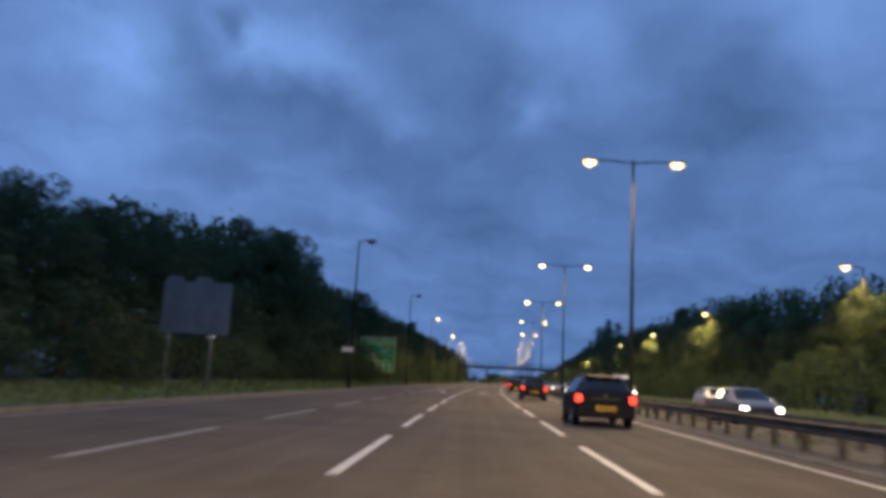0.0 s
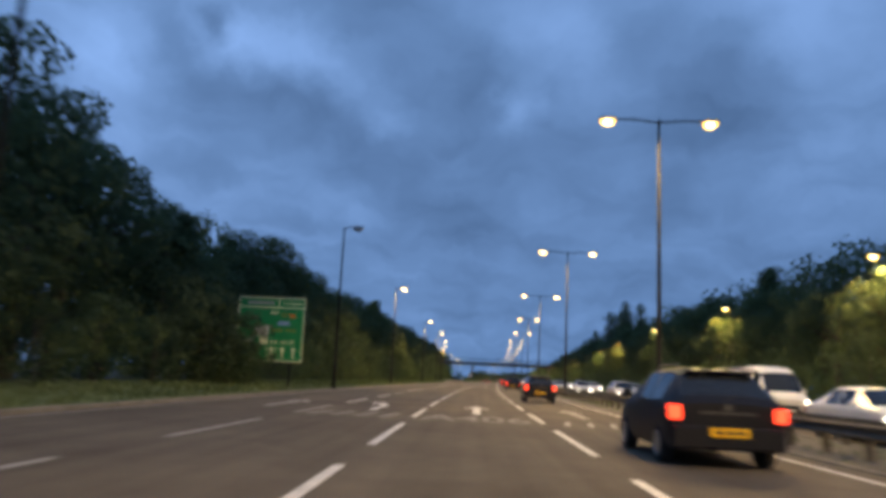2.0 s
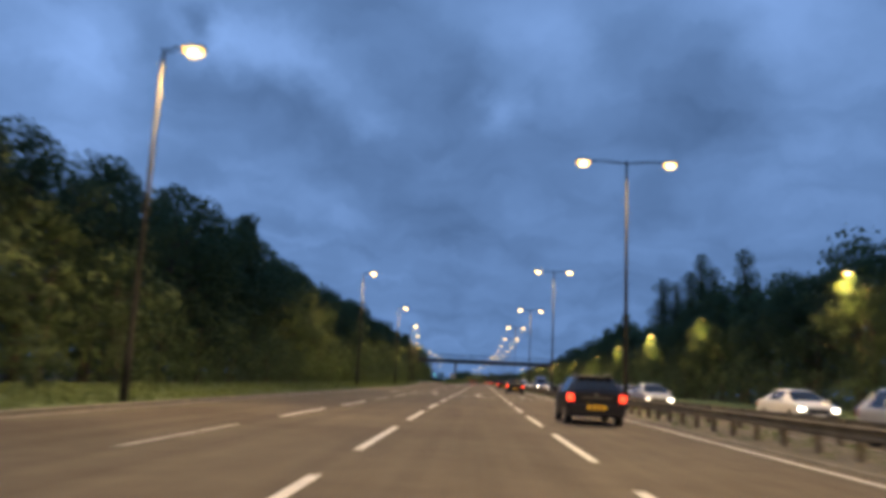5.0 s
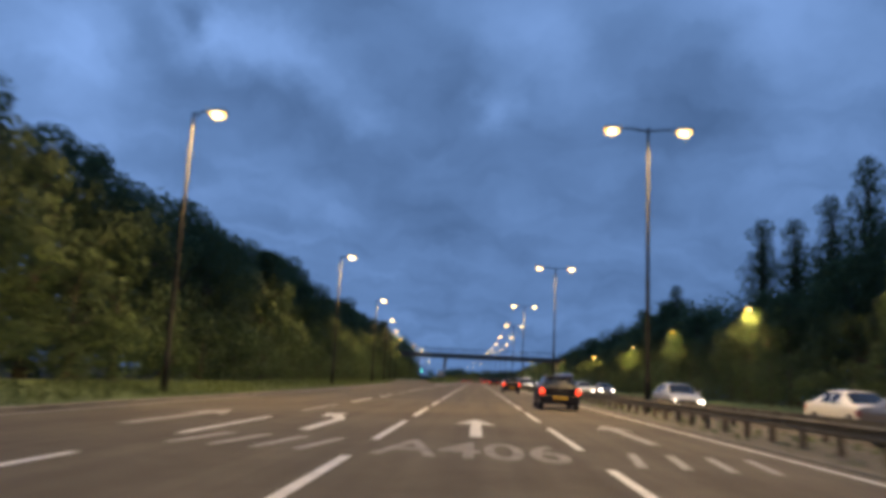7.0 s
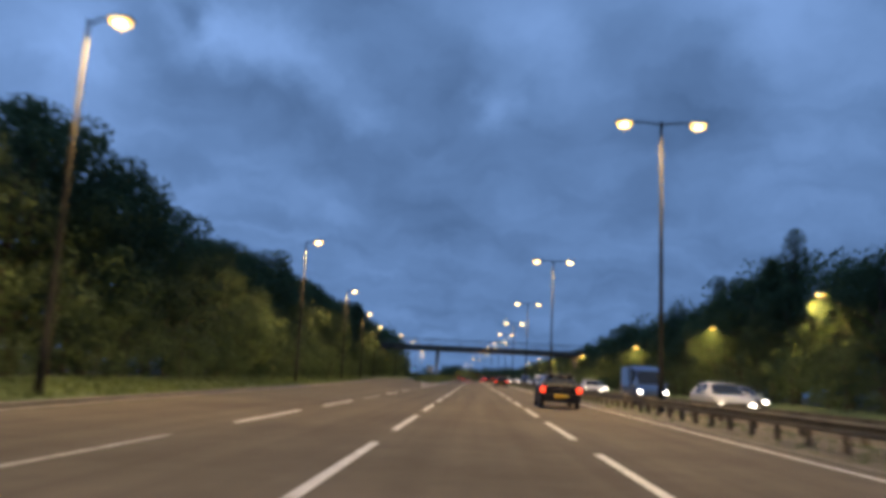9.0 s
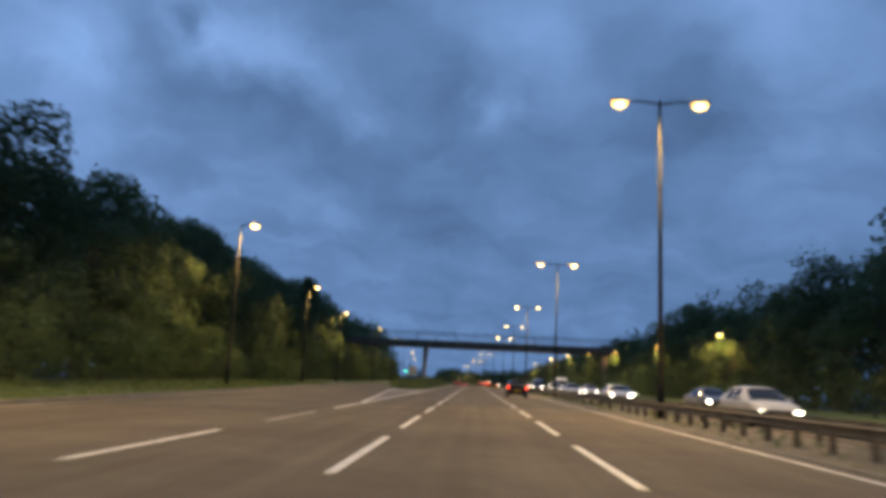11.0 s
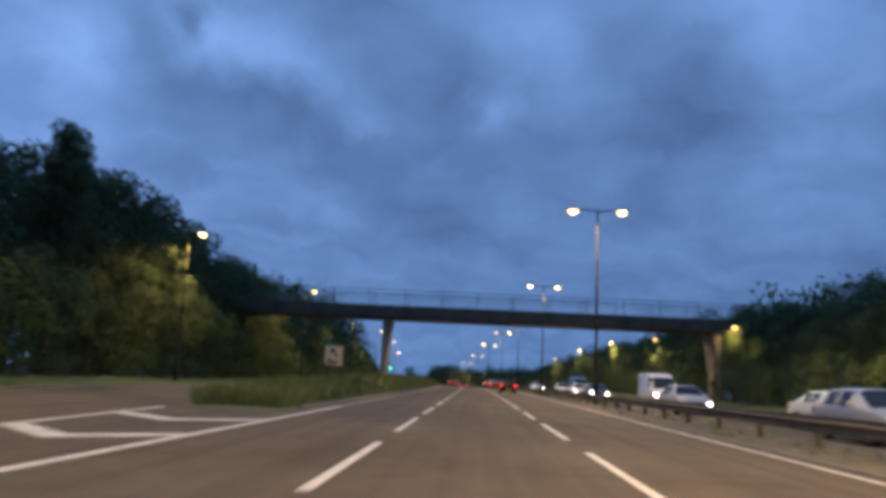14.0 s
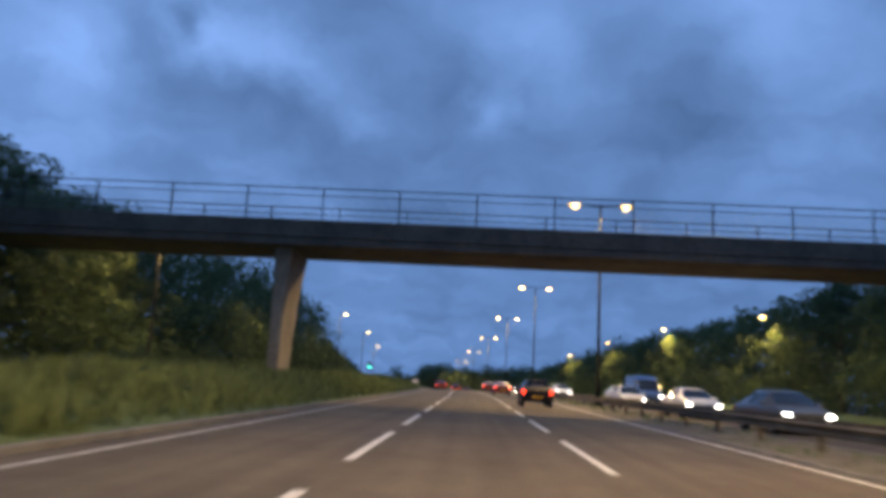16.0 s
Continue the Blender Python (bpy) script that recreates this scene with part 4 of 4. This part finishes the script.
rng = random.Random(7)
LABEL = {"dark": "dark green broadleaved tree in the roadside wood", "mid": "green broadleaved tree in the roadside wood", "tall": "tall narrow tree standing above the hedge"}
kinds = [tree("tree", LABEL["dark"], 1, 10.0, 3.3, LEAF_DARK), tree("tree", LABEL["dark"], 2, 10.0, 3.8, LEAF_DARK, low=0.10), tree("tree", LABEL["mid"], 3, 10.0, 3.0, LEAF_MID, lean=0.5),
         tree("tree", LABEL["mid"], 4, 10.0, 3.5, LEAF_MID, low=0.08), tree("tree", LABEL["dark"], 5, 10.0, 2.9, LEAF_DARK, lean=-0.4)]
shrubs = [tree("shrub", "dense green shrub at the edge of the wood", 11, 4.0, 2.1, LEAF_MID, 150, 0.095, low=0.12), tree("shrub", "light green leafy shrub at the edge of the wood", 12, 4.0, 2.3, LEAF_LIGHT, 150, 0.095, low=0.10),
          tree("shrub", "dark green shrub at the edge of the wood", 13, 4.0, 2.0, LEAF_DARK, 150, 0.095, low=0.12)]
poplar = tree("tree", LABEL["tall"], 21, 17.0, 2.5, LEAF_DARK, 95, 0.10, low=0.15, tall=True)
placed = set()


def plant(src, s, u, h, ref, z=0.0):
    k = h / ref
    m = Matrix.LocRotScale(at(s, u, z), Euler((0, 0, rng.uniform(0, 6.28))), (1, 1, 1))
    if src not in placed:
        placed.add(src)
        src.matrix_basis = m
        ob = src
    else:
        ob = copy_thing(src, m)
    w = k * rng.uniform(0.92, 1.12) if k > 0.85 else k * 1.15
    ob.scale = (w, w, k)
    return ob


LEFT_TOP = [(-20, 8.6), (24, 9.0), (36, 9.0), (46, 10.0), (54, 12.0), (60, 13.4), (66, 14.9), (71, 12.6), (78, 11.6), (84, 10.4), (88, 9.3), (92, 9.8), (104, 13.0), (112, 12.2), (150, 11.2), (162, 12.0), (176, 11.2), (200, 11.3), (228, 12.6), (250, 11.6), (275, 12.6), (296, 13.6), (312, 13.7), (333, 13.9), (343, 14.5), (354, 15.8), (366, 15.6), (376, 12.9), (392, 13.2), (405, 14.6), (450, 15.2), (490, 14.4), (503, 9.0), (700, 8)]
RIGHT_TOP = [(20, 10.0), (60, 10.4), (75, 11.8), (90, 12.0), (108, 13.6), (120, 12.2), (135, 13.4), (150, 13.5), (170, 13.8), (198, 13.8), (225, 12.5), (240, 11.6), (264, 13.6), (285, 14.5), (305, 11.5), (325, 12.6), (340, 13.6), (355, 11.0), (400, 11.4), (420, 11.0), (440, 10.6), (470, 10.6), (700, 9.4)]


def front_left(s):
    return road_left(s) - 5.2


def back_row(rng2, spots):
    """The trees behind the first rows, joined: many leaves on clumps, over thin stems."""
    rg = np.random.default_rng(rng2)
    pts, faces = [], []
    k = 0
    for s, u, h in spots:
        o = at(s, u)
        sp = h * rg.uniform(0.30, 0.38)
        m = 15
        f = (np.arange(m) + 0.5) / m
        ang = np.arange(m) * 2.399 + rg.uniform(0, 6.28)
        rr = sp * np.sin(np.pi * (0.12 + 0.8 * f)) ** 0.7 * rg.uniform(0.3, 1.0, m)
        cc = np.stack([o.x + rr * np.cos(ang), o.y + rr * np.sin(ang), o.z + h * (0.06 + 0.86 * f)], 1)
        cr = sp * rg.uniform(0.30, 0.5, m)
        n = 60 if s < 520 else 30
        d = rg.normal(size=(m, n, 3))
        d /= np.linalg.norm(d, axis=2)[..., None]
        c = (cc[:, None] + d * (cr[:, None] * rg.uniform(0.5, 1.06, (m, n)))[..., None] * np.array((1, 1, 0.85))).reshape(-1, 3)
        d = d.reshape(-1, 3)
        a = rg.normal(size=d.shape)
        a -= d * (np.sum(a * d, 1) * 0.6)[:, None]
        a /= np.linalg.norm(a, axis=1)[:, None]
        e = np.cross(a, d + rg.normal(size=d.shape) * 0.5)
        e /= np.linalg.norm(e, axis=1)[:, None] + 1e-6
        q = ((0.23 if s < 520 else 0.33) * rg.uniform(0.6, 1.3, len(d)))[:, None]
        quad = np.stack([c - a * q - e * q * 0.8, c + a * q, c - a * q + e * q * 0.8], 1).reshape(-1, 3)
        pts.append(quad)
        faces.append(np.arange(len(quad)).reshape(-1, 3) + k)
        k += len(quad)
    me = bpy.data.meshes.new("woods")
    me.from_pydata(np.concatenate(pts).tolist(), [], np.concatenate(faces).tolist())
    me.materials.append(LEAF_DARK)
    return me


# mostly dark-leaved trees: the dimness beside the unlit lamps put into leaf colour
unlit_stretch_kinds = [kinds[0], kinds[1], kinds[4], kinds[2]]
back = []
s = -14.0
while s < 640:
    top = lerp(LEFT_TOP, s)
    far = s > 400
    rows = ((-1.7, 0.34, 0.60, 0.8), (-4.7, 0.95, 1.09, 0.8))
    for k, (du, lo, hi, j) in enumerate(rows):
        spot = (s + 2 * k + rng.uniform(-1, 1), front_left(s) + du + rng.uniform(-j, j), top * rng.uniform(lo, hi))
        if far:
            back.append(spot)
        elif k == 0:
            # shrub tone stands in for lamp light: lighter beyond the first lit lamp
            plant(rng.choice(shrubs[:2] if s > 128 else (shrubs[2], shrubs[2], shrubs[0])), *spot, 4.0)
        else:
            plant(rng.choice(unlit_stretch_kinds if 58 < s < 128 else kinds), *spot, 10.0)
    back.append((s + 1 + rng.uniform(-1, 1), front_left(s) - 9.0 + rng.uniform(-1, 1), min(top * rng.uniform(1.0, 1.22), 14.0 if s < 75 else 30.0)))
    back.append((s + 3 + rng.uniform(-1, 1), front_left(s) - 13.0 + rng.uniform(-1, 1), min(top * rng.uniform(1.0, 1.22), 14.0 if s < 75 else 30.0)))
    if s < 430:
        plant(rng.choice(shrubs), s + rng.uniform(-0.8, 0.8), front_left(s) + 0.7 + rng.uniform(-0.5, 0.5), rng.uniform(1.6, 3.6), 4.0)
    s += 4.6 if not far else 5.5
s = 10.0
while s < 640:
    top = lerp(RIGHT_TOP, s)
    far = s > 400
    spot = (s + rng.uniform(-1, 1), 28.2 + rng.uniform(-0.7, 0.7), top * rng.uniform(0.72, 0.95))
    if far:
        back.append(spot)
    else:
        plant(rng.choice(kinds), *spot, 10.0)
    back.append((s + 2.4 + rng.uniform(-1, 1), 32.0 + rng.uniform(-1, 1), top * rng.uniform(0.95, 1.15)))
    back.append((s + 1.0 + rng.uniform(-1, 1), 36.5 + rng.uniform(-1, 1), top * rng.uniform(0.95, 1.2)))
    if s < 430:
        plant(rng.choice(shrubs), s + rng.uniform(-0.8, 0.8), 23.6 + rng.uniform(-0.6, 0.6), rng.uniform(2.2, 4.8), 4.0)
    s += 4.8 if not far else 5.5
for s, u, h in ((200, 28.8, 17.5), (205, 29.0, 20.0), (211, 29.0, 18.5), (218, 28.8, 18.0), (225, 28.5, 19.5), (264, 30, 17.5), (190, 29.5, 18), (196, 28.5, 14.5), (284, 29.5, 15.5)):
    plant(poplar, s, u, h, 17.0)
sapling = tree("tree", "thin young tree with sparse leaves above the wood", 31, 12.0, 1.7, LEAF_DARK, 260, 0.085, low=0.45, tall=True)
for s, u, h in ((84, -17.5, 10.6), (213, -18.6, 12.0), (61.8, -17.0, 13.2), (268, 29.5, 15.2), (340, -24.0, 15.5), (160, -18.0, 13.4), (121, 30.0, 14.8)):
    plant(sapling, s, u, h, 12.0)
# trees that close the view where the road bends away
for k in range(260):
    back.append((rng.uniform(628, 690), rng.uniform(-100, 90), rng.choice((4.5, 6.0, 7.0, 8.5, 10.0, 11.5)) * rng.uniform(0.85, 1.15)))
for k in range(150):
    back.append((rng.uniform(600, 640), rng.uniform(-4, 75), rng.uniform(9.0, 13.5)))
for k in range(70):
    back.append((rng.uniform(600, 640), rng.uniform(-60, -4), rng.uniform(5.5, 8.0)))
tagged(part("woods", back_row(9, back), LEAF_DARK), "dark woodland behind the first rows of trees", "woods", kind="stuff")
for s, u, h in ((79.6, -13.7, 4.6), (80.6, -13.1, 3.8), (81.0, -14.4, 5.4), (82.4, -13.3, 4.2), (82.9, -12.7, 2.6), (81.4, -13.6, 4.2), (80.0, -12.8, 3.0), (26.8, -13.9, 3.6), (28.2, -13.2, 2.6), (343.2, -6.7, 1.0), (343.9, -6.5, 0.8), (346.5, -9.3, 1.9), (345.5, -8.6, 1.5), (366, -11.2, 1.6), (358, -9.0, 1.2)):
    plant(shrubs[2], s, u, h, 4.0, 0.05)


# ---- rough grass ----
def tufts(name, label, s0, s1, ua, ub, count, h0, h1, seed, zf):
    rg = np.random.default_rng(seed)
    pts, faces = [], []
    for _ in range(count):
        s = rg.uniform(s0, s1)
        a, b = ua(s), ub(s)
        f = rg.uniform(0, 1)
        u = a + (b - a) * f
        p = at(s, u, zf(s, u, f))
        for k in range(3):
            h = rg.uniform(h0, h1) * (1.0 + 0.7 * noise.noise((p.x * 0.45, p.y * 0.30, seed)))
            t = rg.uniform(0, 6.28)
            dx, dy = math.cos(t), math.sin(t)
            bx, by = p.x + rg.uniform(-0.12, 0.12), p.y + rg.uniform(-0.12, 0.12)
            w = 0.018 + 0.03 * h
            lx, ly = rg.uniform(-0.5, 0.5) * h, rg.uniform(-0.5, 0.5) * h
            i = len(pts)
            pts += [(bx - dx * w, by - dy * w, p.z - 0.03), (bx + dx * w, by + dy * w, p.z - 0.03), (bx + lx * 0.4 + dx * w * 0.6, by + ly * 0.4 + dy * w * 0.6, p.z + h * 0.6), (bx + lx, by + ly, p.z + h)]
            faces += [(i, i + 1, i + 2), (i, i + 2, i + 3)]
    return tagged(part(name, Shape().face_list(pts, faces), BLADE), label, "grass", kind="stuff")


tufts("grass", "short green grass on the verge", -5, 330, lambda s: road_left(s) - 4.6, lambda s: road_left(s) - 0.25, 15000, 0.08, 0.24, 3, lambda s, u, f: 0.06 + 0.35 * (1 - (0.9 / 5.33 + f * 4.35 / 5.33)) ** 1.5)
tufts("rough_grass", "tall rough grass on the island", 323, 440, lambda s: lerp(ISLAND_OUT, s) + 0.2, lambda s: -6.0, 19000, 0.20, 0.66, 4, lambda s, u, f: 0.03 + lerp(MOUND, s) * math.sin(math.pi * min(0.97, max(0.03, 0.03 + 0.94 * f))) ** 1.15)
tufts("rough_grass", "thin dry grass on the central strip", -5, 430, lambda s: 6.35, lambda s: 8.7, 3600, 0.04, 0.16, 5, lambda s, u, f: 0.05 + 0.09 * math.sin(math.pi * f))


# ---- road markings ----
def mark_mesh(name, outline, material):
    n = len(outline)
    return Shape().face_list([(x, y, z) for z in (0.0005, 0.005) for x, y in outline], [tuple(range(n - 1, -1, -1)), tuple(range(n, 2 * n))] + [(i, (i + 1) % n, n + (i + 1) % n, n + i) for i in range(n)]).mesh(name, material)


def lay(mesh, s, u, parent, turn=0.0, z=0.0, name=None):
    ob = new(name or mesh.name, mesh)
    ob.parent = parent
    ob.matrix_basis = spot_at(s, u, z, turn)
    return ob


dash = mark_mesh("lane_mark", [(-0.072, 0.0), (0.072, 0.0), (0.072, 6.0), (-0.072, 6.0)], PAINT)
worn_dash = mark_mesh("lane_mark", [(-0.066, 0.0), (0.068, 0.1), (0.066, 5.6), (-0.068, 5.7)], PAINT_WORN)
short_dash = mark_mesh("lane_mark", [(-0.070, 0.0), (0.070, 0.0), (0.070, 5.7), (-0.070, 5.7)], PAINT)


def dash_start(k):
    return 8.85 + 9 * k + lerp([(100, 0.0), (135, 0.93)], 9 * k)


for k in range(-4, 68):
    lay(dash, dash_start(k), -1.66, road)
    lay(dash, dash_start(k), 2.04, road)
    if dash_start(k) < 262:
        slip = lerp([(20, 0.0), (60, -0.6), (95, -1.3), (140, -1.3), (185, -0.35), (250, 0.0)], dash_start(k))
        lay(short_dash if k % 3 and k not in (1, 2, 4, 5) else worn_dash, dash_start(k) + slip, -4.92, road)
    if k < 50:
        lay(worn_dash, dash_start(k) + 2, 12.6, oncoming_road, z=-0.02)
        lay(worn_dash, dash_start(k) + 2, 16.2, oncoming_road, z=-0.02)


def line(name, f, s0, s1, half, material, parent, z=0.0):
    ob = strip(name, lambda s: f(s) - half, lambda s: f(s) + half, s0, s1, z + 0.005, material, thick=0.004)
    ob.parent = parent
    return ob


line("edge_line", lambda s: lerp([(10, 5.5), (150, 5.74), (260, 5.78)], s), S0, S1, 0.06, PAINT, road)
line("edge_line", lambda s: -4.92, 268, 327, 0.09, PAINT, road)
line("edge_line", lambda s: -4.98, 327.05, S1, 0.08, PAINT_WORN, road)
line("edge_line", lambda s: lerp(SLIP_LINE, s), 269.5, 321, 0.09, PAINT, road)
line("edge_line", lambda s: road_left(s) + 0.35, S0, 420, 0.05, PAINT_WORN, road)
line("edge_line", lambda s: 9.5, S0, S1, 0.07, PAINT_WORN, oncoming_road, -0.02)
line("edge_line", lambda s: 19.6, S0, S1, 0.07, PAINT_WORN, oncoming_road, -0.02)
for s in (279.0, 284.4, 290.0, 295.4, 300.2, 305.0, 310.6, 315.5):
    w = 0.62
    a, b = lerp(SLIP_LINE, s + 1.6) + 0.10, -5.05
    apex = a + (b - a) * 0.52
    lay(mark_mesh("chevron", [(apex, 0.0), (b, 1.35), (b, 1.35 + w), (apex, w + 0.1), (a, 1.7 + w), (a, 1.6)], PAINT_WORN if s < 300 else PAINT), s, 0.0, road)

ARROW = [(-0.13, 0.0), (0.13, 0.0), (0.13, 4.6), (0.5, 4.3), (0.0, 6.6), (-0.5, 4.3), (-0.13, 4.6)]
BENT = [(-0.10, 0.0), (0.12, 0.0), (0.12, 4.2), (-0.28, 6.0), (-0.20, 6.6), (-0.75, 6.2), (-0.55, 4.6), (-0.45, 5.3), (-0.10, 3.9)]
straight = mark_mesh("arrow_mark", ARROW, PAINT)
straight_worn = mark_mesh("arrow_mark", ARROW, PAINT_WORN)
bent = mark_mesh("arrow_mark", BENT, PAINT)
for s in (66.4, 164.6):
    lay(straight, s, 0.17, road)
    lay(bent, s - 0.4, -3.28, road)
    lay(straight_worn, s + 0.4, 3.85, road)
    lay(straight_worn, s - 1.2, -6.6, road)


def lettering(text, s, u, width, length, material):
    """Road lettering, stretched along the lane."""
    cu = bpy.data.curves.new("lettering", "FONT")
    cu.body, cu.size, cu.extrude, cu.align_x = text, 1.0, 0.002, "CENTER"
    cu.resolution_u, cu.offset = 3, 0.012
    ob = new("lettering", cu)
    me = bpy.data.meshes.new_from_object(ob.evaluated_get(bpy.context.evaluated_depsgraph_get()))
    bpy.data.objects.remove(ob)
    xs = [v.co.x for v in me.vertices]
    ys = [v.co.y for v in me.vertices]
    for v in me.vertices:
        v.co = ((v.co.x - (min(xs) + max(xs)) / 2) / (max(xs) - min(xs)) * width, (v.co.y - min(ys)) / (max(ys) - min(ys)) * length, v.co.z + 0.003)
    me.materials.clear()
    me.materials.append(material)
    lay(me, s, u, road, name="lettering")


for s in (62.0, 160.3):
    lettering("A406", s, 0.12, 3.1, 2.9, PAINT_FADED)
    for u in (-3.35, 3.75):
        for k in range(4):
            lay(mark_mesh("lettering_bar", [(-0.22, 0.0), (-0.06, 0.0), (0.22, 2.2), (0.06, 2.2)], PAINT_WORN), s + 0.1, u - 1.0 + 0.66 * k, road)
